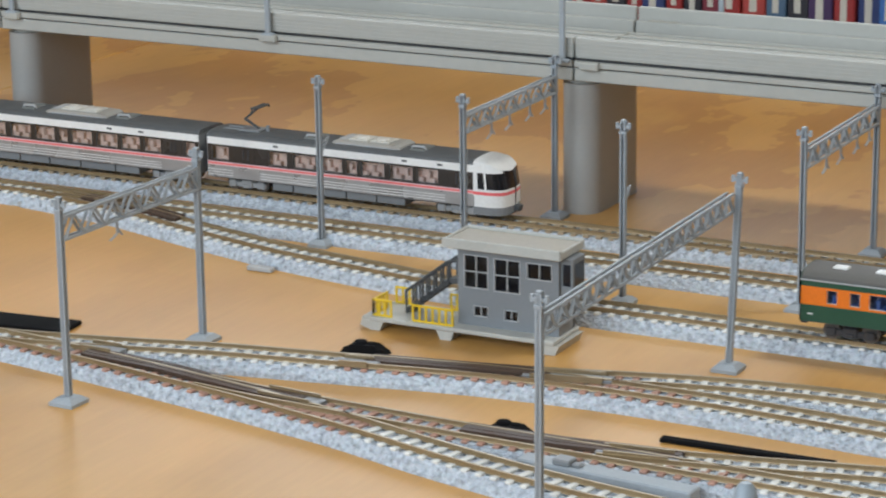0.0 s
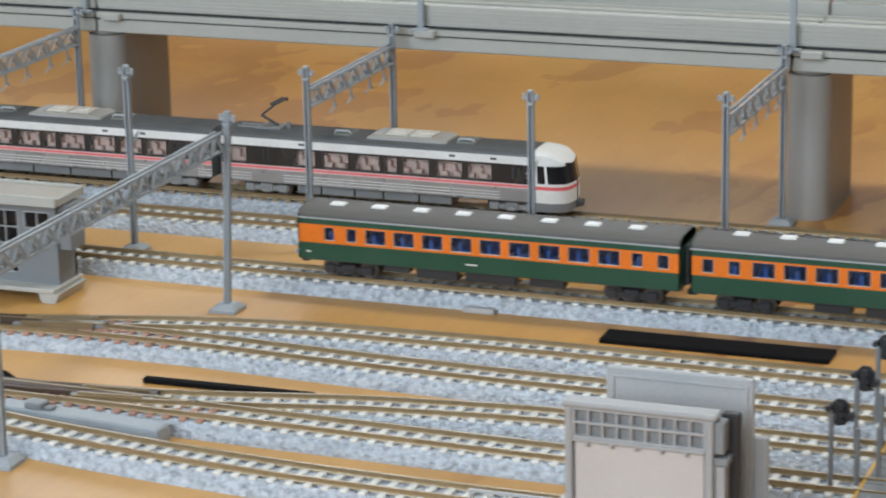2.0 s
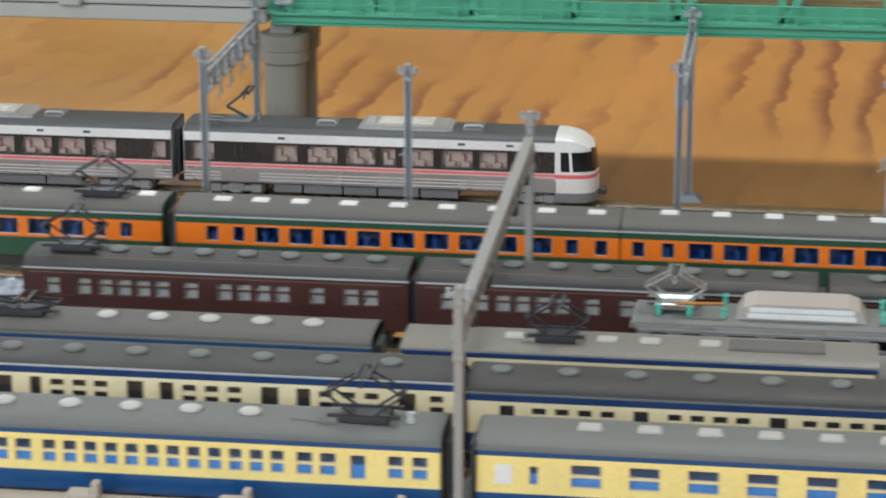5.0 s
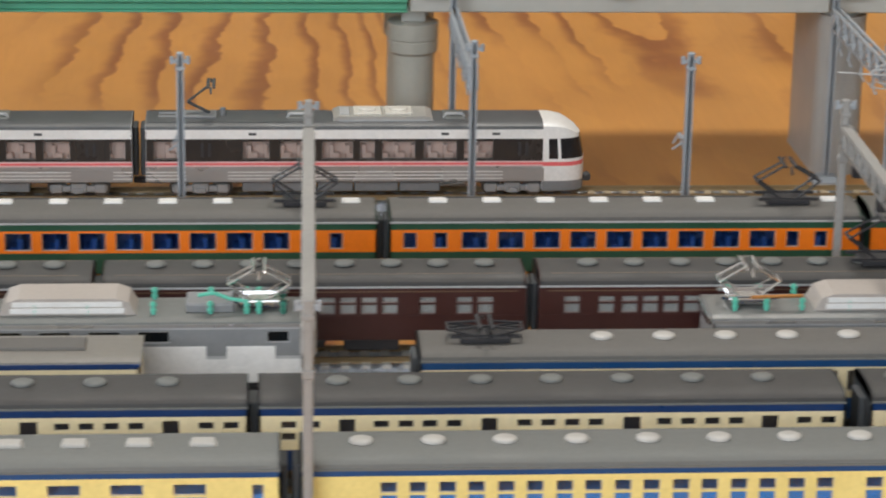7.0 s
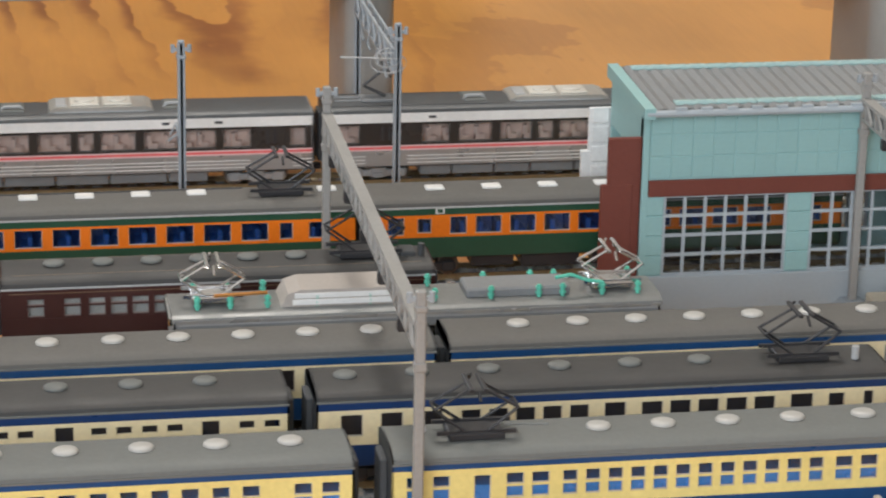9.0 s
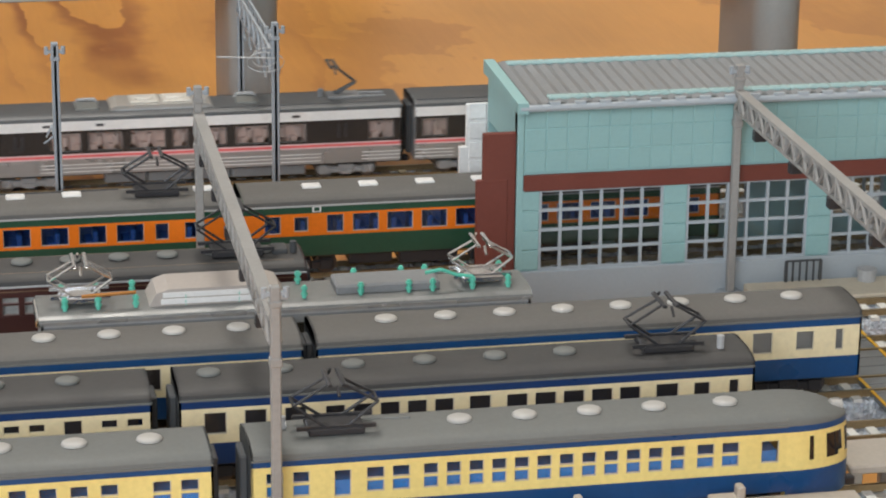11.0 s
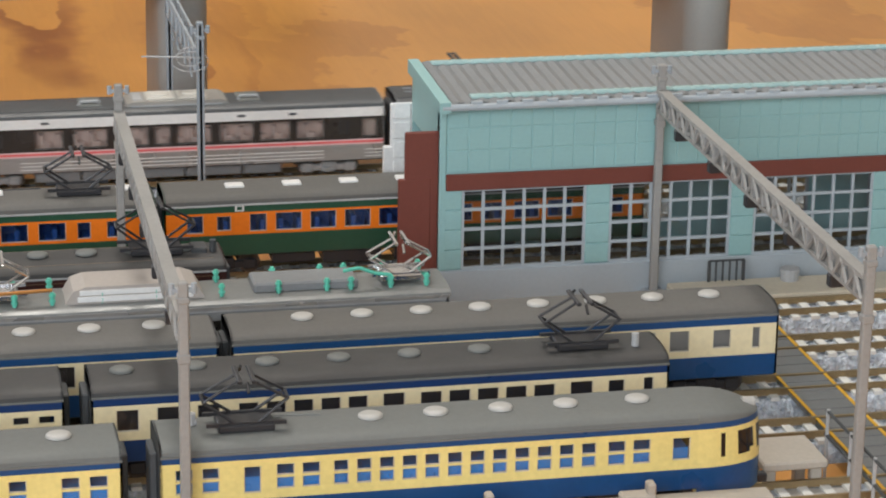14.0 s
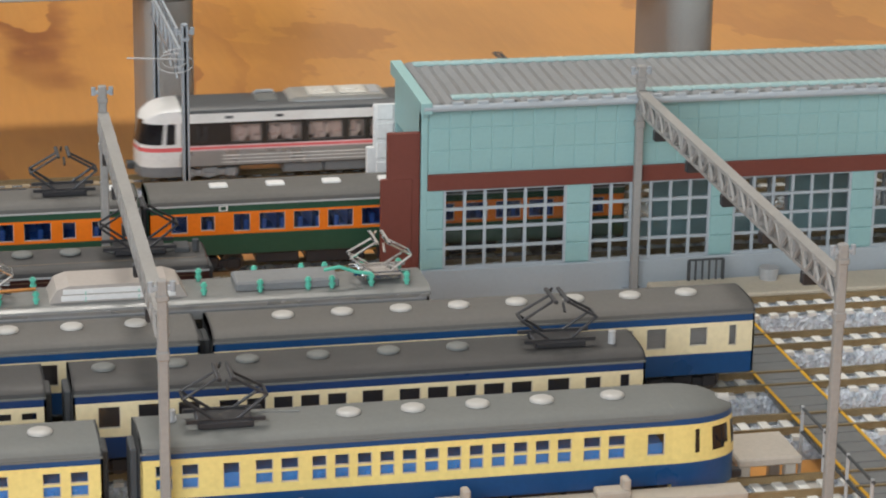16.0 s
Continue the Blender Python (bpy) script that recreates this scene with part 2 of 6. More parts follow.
# ---- geometry kit, in millimetres
class Geo:
    def __init__(self):
        self.v, self.f, self.m = [], [], []

    def face(self, pts, m=0):
        i = len(self.v)
        self.v += [tuple(p) for p in pts]
        self.f.append(tuple(range(i, i + len(pts))))
        self.m.append(m)
        return self

    def box(self, x0, y0, z0, x1, y1, z1, c=0.0, m=0):
        """A box, with its twelve edges chamfered by c."""
        i = len(self.v)
        if c <= 0:
            self.v += [(x, y, z) for z in (z0, z1) for y in (y0, y1) for x in (x0, x1)]
            q = ((0, 2, 3, 1), (4, 5, 7, 6), (0, 1, 5, 4), (2, 6, 7, 3), (0, 4, 6, 2), (1, 3, 7, 5))
            for a in q:
                self.f.append(tuple(i + k for k in a))
                self.m.append(m)
            return self
        s = ((x0, x1), (y0, y1), (z0, z1))
        idx = {}
        for bx in (0, 1):
            for by in (0, 1):
                for bz in (0, 1):
                    full = [s[0][bx], s[1][by], s[2][bz]]
                    sg = [c if b == 0 else -c for b in (bx, by, bz)]
                    for ax in range(3):
                        p = [full[k] + (0 if k == ax else sg[k]) for k in range(3)]
                        idx[bx, by, bz, ax] = len(self.v)
                        self.v.append(tuple(p))
        for ax in range(3):
            o = [k for k in range(3) if k != ax]
            for side in (0, 1):
                loop = []
                for a, b in ((0, 0), (1, 0), (1, 1), (0, 1)):
                    k = [0, 0, 0]
                    k[ax], k[o[0]], k[o[1]] = side, a, b
                    loop.append(idx[(*k, ax)])
                flip = (side == 0) != (ax == 1)
                self.f.append(tuple(reversed(loop)) if flip else tuple(loop))
                self.m.append(m)
            for a in (0, 1):
                for b in (0, 1):
                    k0, k1 = [0, 0, 0], [0, 0, 0]
                    k0[ax], k1[ax] = 0, 1
                    k0[o[0]] = k1[o[0]] = a
                    k0[o[1]] = k1[o[1]] = b
                    self.f.append((idx[(*k0, o[0])], idx[(*k1, o[0])], idx[(*k1, o[1])], idx[(*k0, o[1])]))
                    self.m.append(m)
        for bx in (0, 1):
            for by in (0, 1):
                for bz in (0, 1):
                    self.f.append(tuple(idx[bx, by, bz, ax] for ax in range(3)))
                    self.m.append(m)
        return self

    def rings(self, rings, m=0, caps=True, closed=True):
        """Skin over rings of equal count; m: an index or a function of a face's centre."""
        i, n = len(self.v), len(rings[0])
        for r in rings:
            self.v += [tuple(p) for p in r]
        for a in range(len(rings) - 1):
            for k in range(n if closed else n - 1):
                q = (i + a * n + k, i + a * n + (k + 1) % n, i + (a + 1) * n + (k + 1) % n, i + (a + 1) * n + k)
                self.f.append(q)
                if callable(m):
                    c = [sum(self.v[j][d] for j in q) / 4 for d in range(3)]
                    self.m.append(m(*c))
                else:
                    self.m.append(m)
        if caps:
            for a, rev in ((0, True), (len(rings) - 1, False)):
                loop = [i + a * n + k for k in range(n)]
                self.f.append(tuple(reversed(loop)) if rev else tuple(loop))
                self.m.append(m(*[sum(self.v[j][d] for j in loop) / n for d in range(3)]) if callable(m) else m)
        return self

    def rod(self, p, q, r, n=8, r2=None, m=0):
        p, q = Vector(p), Vector(q)
        d = (q - p).normalized()
        a = d.orthogonal().normalized()
        b = d.cross(a)
        rs = []
        for c, rad in ((p, r), (q, r if r2 is None else r2)):
            rs.append([c + (a * math.cos(2 * math.pi * k / n) + b * math.sin(2 * math.pi * k / n)) * rad for k in range(n)])
        return self.rings(rs, m)

    def strip(self, pts, r, n=6, m=0):
        for a, b in zip(pts, pts[1:]):
            self.rod(a, b, r, n, m=m)
        return self

    def prism_x(self, prof, x0, x1, m=0):
        return self.rings([[(x0, y, z) for y, z in prof], [(x1, y, z) for y, z in prof]], m)

    def prism_y(self, prof, y0, y1, m=0):
        return self.rings([[(x, y0, z) for x, z in prof], [(x, y1, z) for x, z in prof]], m)

    def dome(self, cx, cy, z0, rx, ry, h, n=14, m=0):
        rs = []
        for s, k in ((1.0, 0.0), (1.0, 0.35), (0.93, 0.62), (0.75, 0.85), (0.4, 0.98)):
            rs.append([(cx + rx * s * math.cos(2 * math.pi * a / n), cy + ry * s * math.sin(2 * math.pi * a / n), z0 + h * k) for a in range(n)])
        return self.rings(rs, m)


def mesh_of(name, geo, mats):
    me = bpy.data.meshes.new(name)
    me.from_pydata([(x * 0.001, y * 0.001, z * 0.001) for x, y, z in geo.v], [], geo.f)
    for mt in (mats if isinstance(mats, (list, tuple)) else [mats]):
        me.materials.append(mt)
    me.polygons.foreach_set("material_index", geo.m)
    bm = bmesh.new()
    bm.from_mesh(me)
    bmesh.ops.recalc_face_normals(bm, faces=bm.faces[:])
    bm.to_mesh(me)
    bm.free()
    me.update()
    return me


def part(name, geo, mats, parent=None, label="", at=None):
    data = geo if isinstance(geo, bpy.types.Mesh) else mesh_of(name, geo, mats)
    ob = new(name, data)
    if parent is not None:
        ob.parent = parent
    if at is not None:
        ob.location = [a * 0.001 for a in at]
    if label:
        tagged(ob, label)
    return ob


def thing(name, label, category, group="", kind="", at=(0, 0, 0), turn=0):
    ob = tagged(new(name), label, category, group, kind)
    ob.matrix_basis = mm(*at, turn)
    return ob


def mm(x, y, z=0, turn=0):
    return pose(x * 0.001, y * 0.001, z * 0.001, 0, 0, turn)


def smooth(ob):
    ob.data.polygons.foreach_set("use_smooth", [True] * len(ob.data.polygons))
    ob.data.set_sharp_from_angle(angle=radians(35))
    return ob


# ---- the setting: room, table, bookshelf wall
def room():
    x0, x1, y0, y1, z0, z1 = -1900, 2700, -2000, 2000, -750, 1650
    part_s("floor", Geo().box(x0, y0, z0 - 40, x1, y1, z0), mat("floor_board", (0.30, 0.2, 0.12), 0.5, fine=40, var=0.15), "brown wooden floor of the room", "floor")
    part_s("ceiling", Geo().box(x0, y0, z1, x1, y1, z1 + 40), WALLPAINT, "plain white ceiling of the room", "ceiling")
    part_s("wall_west", Geo().box(x0 - 60, y0, z0, x0, y1, z1), WALLPAINT, "plain pale wall of the room", "wall")
    part_s("wall_east", Geo().box(x1, y0, z0, x1 + 60, y1, z1), WALLPAINT, "plain pale wall of the room", "wall")
    for nm, ya, yb, wx0, wx1, wz0, wz1 in (("wall_north", y1, y1 + 60, -1680, -20, 200, 1360), ("wall_south", y0 - 60, y0, -1200, 800, 250, 1480)):
        g = Geo()
        g.box(x0, ya, z0, wx0, yb, z1).box(wx1, ya, z0, x1, yb, z1).box(wx0, ya, z0, wx1, yb, wz0).box(wx0, ya, wz1, wx1, yb, z1)
        part_s(nm, g, WALLPAINT, "pale wall of the room with a window opening", "wall")


def part_s(name, geo, mats, label, category):
    return tagged(part(name, geo, mats), label, category, kind="structure")


def table():
    t = thing("table", "varnished plywood layout table in two butted boards", "table", kind="structure")
    part("board", Geo().box(-414.4, -560, -18, 1650, 432, 0, 1.0), WOOD, t)
    part("board", Geo().box(-1200, -560, -18, -415.6, 432, -0.3, 1.0), WOOD, t)
    for x in (-1100, 1550):
        for y in (-520, 390):
            part("leg", Geo().box(x - 25, y - 25, -750, x + 25, y + 25, -18, 2), WOOD, t)


def bookshelf():
    s = thing("bookshelf", "dark wooden bookshelf filled with coloured books behind the table", "bookshelf", at=(0, 560, 0))
    wood = mat("dark_shelf", (0.03, 0.02, 0.018), 0.5)
    g = Geo()
    g.box(-900, 0, -300, 900, 180, -282, 1).box(-900, 0, -60, 900, 180, -44, 1).box(-900, 0, 190, 900, 180, 206, 1)
    g.box(-918, 0, -750, -900, 180, 220, 1).box(900, 0, -750, 918, 180, 220, 1).box(-900, 170, -300, 900, 180, 206)
    part("carcass", g, wood, s)
    cols = [(0.32, 0.03, 0.03), (0.03, 0.05, 0.16), (0.05, 0.16, 0.45), (0.42, 0.06, 0.05), (0.03, 0.14, 0.06), (0.50, 0.12, 0.05), (0.62, 0.45, 0.04), (0.07, 0.25, 0.08),
            (0.20, 0.28, 0.36), (0.20, 0.03, 0.05), (0.30, 0.25, 0.08), (0.08, 0.14, 0.22), (0.02, 0.33, 0.30), (0.55, 0.10, 0.08), (0.03, 0.03, 0.04), (0.06, 0.03, 0.10)]
    bm = [mat("book_cover_%s" % "abcdefghijklmnop"[i], c, 0.45) for i, c in enumerate(cols)]
    rnd = random.Random(4)
    x, k = -880.0, 0
    while x < 870:
        w = rnd.uniform(10, 15)
        h = rnd.uniform(150, 172)
        m = bm[k % 16] if -120 < x < 330 else bm[rnd.choice((0, 1, 3, 9, 14, 15, 11))]
        b = thing("book", "upright hardback book with a coloured spine on the shelf", "book", "books on the shelf", at=(x, 562 + rnd.uniform(0, 5), -44))
        part("cover", Geo().box(0, 0, 0, w - 0.7, 120, h, 0.8), m, b)
        part("spine_label", Geo().box(w * 0.3, -0.25, h * 0.3, w * 0.6, 0.1, h * 0.8), mat("spine_print", (0.6, 0.57, 0.5), 0.5), b)
        x += w
        k += 1


# ---- tracks
def centre(ctrl, x0, x1, step):
    xs = np.arange(x0, x1 + step, step)
    fine = np.arange(x0 - 100, x1 + 100, 1.0)
    ys = np.interp(fine, [c[0] for c in ctrl], [c[1] for c in ctrl])
    k = np.hanning(46)
    ys = np.convolve(np.pad(ys, 60, mode="edge"), k / k.sum(), "same")[60:-60]
    y = np.interp(xs, fine, ys)
    s = np.gradient(y, xs)
    n = np.stack([-s, np.ones_like(s)], 1) / np.sqrt(1 + s * s)[:, None]
    return xs, y, n


def track(name, label, ctrl, x0, x1, near=None, sleeper=None, rust=None, seed=0):
    """near: the stretch in which each sleeper is a piece of its own; rust: a stretch of brown turnout sleepers."""
    sleeper = sleeper or SLEEPER
    th = thing(name, label, "track", "tracks of the layout", "structure")
    rg = np.random.default_rng(seed)
    xs, y, n = centre(ctrl, x0, x1, 0.95)
    off = np.array([-9.3, -9.0, -8.4, -7.7, -7.0, -6.0, -4.0, -2.0, 0, 2.0, 4.0, 6.0, 7.0, 7.7, 8.4, 9.0, 9.3])
    zz = np.array([0, 0.9, 2.1, 3.3, 4.2, 4.4, 4.3, 4.3, 4.3, 4.3, 4.3, 4.4, 4.2, 3.3, 2.1, 0.9, 0])
    jit = rg.uniform(-0.27, 0.27, (len(xs), len(off)))
    jit[:, [0, 1, -1, -2]] = 0
    X = xs[:, None] + n[:, :1] * off[None]
    Y = y[:, None] + n[:, 1:] * off[None]
    Z = zz[None] + jit
    me = bpy.data.meshes.new("roadbed")
    vs = np.stack([X, Y, Z], 2).reshape(-1, 3) * 0.001
    c = len(off)
    i, j = np.meshgrid(np.arange(len(xs) - 1), np.arange(c - 1), indexing="ij")
    a = (i * c + j).ravel()
    fs = np.stack([a, a + c, a + c + 1, a + 1], 1)
    me.from_pydata(vs.tolist(), [], fs.tolist())
    me.materials.append(BALLAST)
    part("roadbed", me, None, th)
    rx, ry, rn = centre(ctrl, x0, x1, 6.0)
    for side in (-4.5, 4.5):
        g = Geo()
        prof = ((-0.7, 4.9), (0.7, 4.9), (0.45, 5.4), (0.42, 6.55), (-0.42, 6.55), (-0.45, 5.4))
        g.rings([[(px + nx * (side + o), py + ny * (side + o), z) for o, z in prof] for px, py, (nx, ny) in zip(rx, ry, rn)], 0)
        top = [[(px + nx * (side + o), py + ny * (side + o), 6.6) for o in (-0.4, 0.4)] for px, py, (nx, ny) in zip(rx, ry, rn)]
        g.rings(top, 1, caps=False, closed=False)
        part("rail", g, [RAIL_SIDE, RAIL_TOP], th)
    one = mesh_of("sleeper", Geo().box(-1.15, -7.3, 4.2, 1.15, 7.3, 5.2, 0.22), sleeper)
    red = mesh_of("sleeper_brown", Geo().box(-1.15, -7.3, 4.2, 1.15, 7.3, 5.2, 0.22), RUST)
    sx, sy, sn = centre(ctrl, x0, x1, 5.4)
    rest = Geo()
    for px, py, (nx, ny) in zip(sx, sy, sn):
        if near and near[0] < px < near[1]:
            ob = part("sleeper", red if rust and rust[0] < px < rust[1] else one, None, th)
            ob.matrix_basis = mm(px, py, rg.uniform(-0.05, 0.05), math.degrees(math.atan2(-nx, ny)) + rg.uniform(-0.6, 0.6))
        else:
            rest.box(px - 1.15, py - 7.3, 4.2, px + 1.15, py + 7.3, 5.2)
    if rest.v:
        tagged(part("sleepers_beyond", rest, sleeper, th), kind="stuff")
    return th


def tracks():
    track("track_main_far", "grey ballasted model track under the express train", [(-900, 101), (1600, 101)], -800, 1450, (100, 330), SLEEPER_TAN, seed=1)
    track("track_main_near", "grey ballasted model track with pale sleepers", [(-900, 64), (1600, 64)], -700, 1450, (-330, 260), seed=2)
    track("track_platform", "grey ballasted model track curving off the main line", [(-900, 64), (-300, 64), (-262, 63), (-212, 54), (-159, 37), (-118, 25.5), (-51, 14), (15, 8), (1600, 8)], -262, 1450, (-262, 380), SLEEPER, seed=3)
    track("track_yard_a", "grey ballasted model yard track with pale sleepers", [(-30, -85), (8, -77), (36, -71), (55, -65.5), (78, -59), (100, -54.5), (125, -51), (200, -48), (1600, -48)], 34, 1450, (34, 345), rust=(34, 70), seed=4)
    track("track_yard_b", "grey ballasted model yard track with pale sleepers", [(-500, -113), (-200, -113), (-152, -111.5), (-114, -103.5), (-90, -97), (-75, -93), (-30, -85), (8, -77.5), (26, -75), (60, -72.5), (100, -72.5), (150, -75.5), (200, -77), (1600, -77)], -420, 1450, (-200, 345), rust=(-30, 90), seed=5)
    track("track_yard_c", "grey ballasted model yard track with pale sleepers", [(35, -130.5), (62, -131), (87, -129), (106, -126), (125, -122.5), (170, -112), (220, -106), (330, -105), (1600, -105)], 84, 1450, (84, 345), seed=6)
    track("track_yard_d", "grey ballasted model yard track with pale sleepers", [(-144, -111.5), (-91, -119.5), (-42, -126.5), (-3, -128.8), (35, -130.5), (62, -131), (124, -132), (228, -134), (1600, -134)], -60, 1450, (-60, 345), rust=(-60, 130), seed=7)
    track("track_yard_e", "grey ballasted model yard track sweeping round in front", [(-500, -113), (-200, -112.5), (-144, -111.5), (-91, -120), (-42, -129), (6, -139.5), (32, -147.5), (60, -154.5), (90, -160.5), (130, -166), (172, -169.5), (220, -171), (1600, -171)], -150, 1450, (-150, 345), rust=(-150, 10), seed=8)


# ---- viaduct and bridge
def viaduct_span(name, x0, x1):
    v = thing(name, "pale grey plastic double-track viaduct span with parapets", "viaduct", "viaduct spans")
    e = 0.5
    part("girder", Geo().box(x0 + e, 138, 56, x1 - e, 206, 61.2, 0.4), CONCRETE, v)
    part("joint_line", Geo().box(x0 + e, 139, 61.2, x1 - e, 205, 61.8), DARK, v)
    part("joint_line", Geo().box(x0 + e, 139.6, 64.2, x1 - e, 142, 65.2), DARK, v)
    for z in (66.4, 67.9, 69.4, 70.9):
        part("parapet_rib", Geo().box(x0 + e, 138.75, z, x1 - e, 139.1, z + 0.5), CONCRETE, v)
    part("deck", Geo().box(x0 + e, 137.4, 61.8, x1 - e, 206.5, 64.2, 0.3), CONCRETE, v)
    part("parapet", Geo().box(x0 + e, 139, 65.2, x1 - e, 141.5, 73.5, 0.4), CONCRETE, v)
    g = Geo().box(x0 + e, 202.5, 64.2, x1 - e, 205, 75.5, 0.4).box(x0 + e, 200, 64.2, x1 - e, 202.5, 70, 0.3)
    part("parapet", g, CONCRETE, v)
    for y in (156, 189):
        part("slab_track", Geo().box(x0 + e, y - 8, 64.2, x1 - e, y + 8, 65.4, 0.3), CONCRETE, v)
        for s in (-4.5, 4.5):
            part("rail", Geo().box(x0 + e, y + s - 0.45, 65.4, x1 - e, y + s + 0.45, 66.2, 0.15), CONCRETE, v)
    part("inner_ledge", Geo().box(x0 + e, 141.5, 64.2, x1 - e, 146.5, 70.4, 0.4), CONCRETE, v)
    for x in (x0 + 6, (x0 + x1) / 2 + 6):
        for y, z in ((144.0, 70.4), (201.2, 70.0)):
            part("mast_socket", Geo().box(x, y - 1.2, z - 0.1, x + 13, y + 1.2, z + 0.35, 0.12), PLASTER_GREY, v)
    for x in (x0 + 8, (x0 + x1) / 2):
        part("mast_bracket", Geo().box(x - 4, 134.4, 61.4, x + 4, 138.2, 64.4, 0.4), CONCRETE, v)
    return v


def viaduct_mast(x, y, zb=63.8):
    m = thing("viaduct_mast", "slender blue-grey catenary mast on the viaduct edge", "mast", "viaduct masts", at=(x, y, zb))
    part("pole", Geo().box(-1.1, -0.9, 0, 1.1, 0.9, 62, 0.2), STEEL_BLUE, m)
    part("foot", Geo().box(-3, -1.6, -0.2, 3, 1.6, 1.2, 0.3), STEEL_BLUE, m)


def oblong_pier(x, h=56):
    p = thing("viaduct_pier", "smooth grey plastic viaduct pier with rounded ends", "pier", "viaduct piers", at=(x, 165, 0))
    prof = []
    for k in range(12):
        a = math.pi + math.pi * k / 11
        prof.append((8.2 * math.cos(a), -17 + 8.2 * math.sin(a)))
    for k in range(12):
        a = math.pi * k / 11
        prof.append((8.2 * math.cos(a), 17 + 8.2 * math.sin(a)))
    smooth(part("shaft", Geo().rings([[(a, b, z) for a, b in prof] for z in (0.6, h - 2)]), PIER, p))
    part("cap", Geo().rings([[(a * 0.8, b * 0.9, z) for a, b in prof] for z in (h - 2, h)]), CONCRETE, p)
    part("plinth", Geo().rings([[(a * 1.04, b * 1.02, z) for a, b in prof] for z in (0, 0.6)]), PIER, p)


def round_pier(x, h=55.5):
    p = thing("bridge_pier", "round grey plastic bridge pier with a thick collar", "pier", "bridge piers", at=(x, 150, 0))

    def ring(r, z, y=0):
        return [(r * math.cos(a * math.pi / 14), y + r * math.sin(a * math.pi / 14), z) for a in range(28)]
    for y in (0, 24):
        smooth(part("shaft", Geo().rings([ring(7.2, 1.5, y), ring(7.2, 40, y)]), PIER_BEIGE, p))
        smooth(part("collar", Geo().rings([ring(7.3, 40, y), ring(8.4, 41, y), ring(8.4, 44.5, y), ring(8.1, 44.9, y), ring(8.5, 45.3, y), ring(8.5, 50.5, y), ring(7.6, 51, y)]), PIER_BEIGE, p))
        part("footing", Geo().rings([ring(8.2, 0, y), ring(8.2, 1.2, y), ring(7.4, 1.8, y)]), PIER_BEIGE, p)
        part("bearing", Geo().box(-4, y - 4, 51, 4, y + 4, h, 0.5), CONCRETE, p)


def truss_bridge(x0, x1):
    b = thing("truss_bridge", "green plastic through-truss railway bridge on round piers", "bridge")
    for y in (140, 196):
        part("bottom_chord", Geo().box(x0, y, 56.4, x1, y + 4, 58.6, 0.3), BRIDGE_GREEN, b)
        part("upper_flange", Geo().box(x0, y - 0.8, 58.6, x1, y + 4.8, 59.6, 0.2), BRIDGE_GREEN, b)
        part("lower_flange", Geo().box(x0, y - 0.8, 55.6, x1, y + 4.8, 56.4, 0.2), BRIDGE_GREEN, b)
        part("top_chord", Geo().box(x0 + 34, y, 112, x1 - 34, y + 4, 116, 0.4), BRIDGE_GREEN, b)
        n = 8
        dx = (x1 - x0) / n
        for k in range(1, n):
            part("post", Geo().box(x0 + k * dx - 1.3, y + 0.8, 59, x0 + k * dx + 1.3, y + 3.2, 112, 0.2), BRIDGE_GREEN, b)
        for k in range(n):
            a, c = (x0 + k * dx, x0 + (k + 1) * dx)
            z0, z1 = (60, 114) if k < n / 2 else (114, 60)
            if k in (0, n - 1):
                z0, z1 = (60, 114) if k == 0 else (114, 60)
            elif k < n / 2:
                z0, z1 = 114, 60
            else:
                z0, z1 = 60, 114
            part("diagonal", Geo().rings([[(a + s, y + 0.8, z0), (a + s + 2.6, y + 0.8, z0), (a + s + 2.6, y + 3.2, z0), (a + s, y + 3.2, z0)] if i == 0 else
                                          [(c + s, y + 0.8, z1), (c + s + 2.6, y + 0.8, z1), (c + s + 2.6, y + 3.2, z1), (c + s, y + 3.2, z1)] for i, s in ((0, -1.3), (1, -1.3))]), BRIDGE_GREEN, b)
    # walkway rail on the near side
    part("handrail", Geo().rod((x0, 137.5, 67), (x1, 137.5, 67), 0.35, 6).rod((x0, 137.5, 63.5), (x1, 137.5, 63.5), 0.3, 6), BRIDGE_GREEN, b)
    part("floor_plate", Geo().box(x0, 142, 60.7, x1, 198, 61.0), BRIDGE_GREEN, b)
    part("side_plate", Geo().box(x0, 143.2, 60.6, x1, 143.8, 65.5), BRIDGE_GREEN, b)
    part("walkway", Geo().box(x0, 136.6, 59.6, x1, 143, 60.6, 0.2), BRIDGE_GREEN, b)
    st = mesh_of("stanchion", Geo().box(-0.35, -0.35, 60, 0.35, 0.35, 67.2), BRIDGE_GREEN)
    for k in range(int((x1 - x0) / 7.2) + 1):
        part("stanchion", st, None, b, at=(x0 + k * 7.2, 137.5, 0))
    fl = mesh_of("floor_beam", Geo().box(-1.2, 142, 57, 1.2, 198, 61, 0.2), BRIDGE_GREEN)
    k = x0 + 4
    while k < x1:
        part("floor_beam", fl, None, b, at=(k, 0, 0))
        k += 17.5
    sl = mesh_of("bridge_sleeper", Geo().box(-1.2, -8.5, 61, 1.2, 8.5, 63, 0.2), mat("bridge_timber", (0.55, 0.52, 0.38), 0.6))
    for y in (156, 189):
        for s in (-4.5, 4.5):
            part("rail", Geo().box(x0, y + s - 0.45, 63, x1, y + s + 0.45, 65.3), RAIL_SIDE, b)
        k = x0 + 2
        while k < x1:
            part("sleeper", sl, None, b, at=(k, y, 0))
            k += 5.4


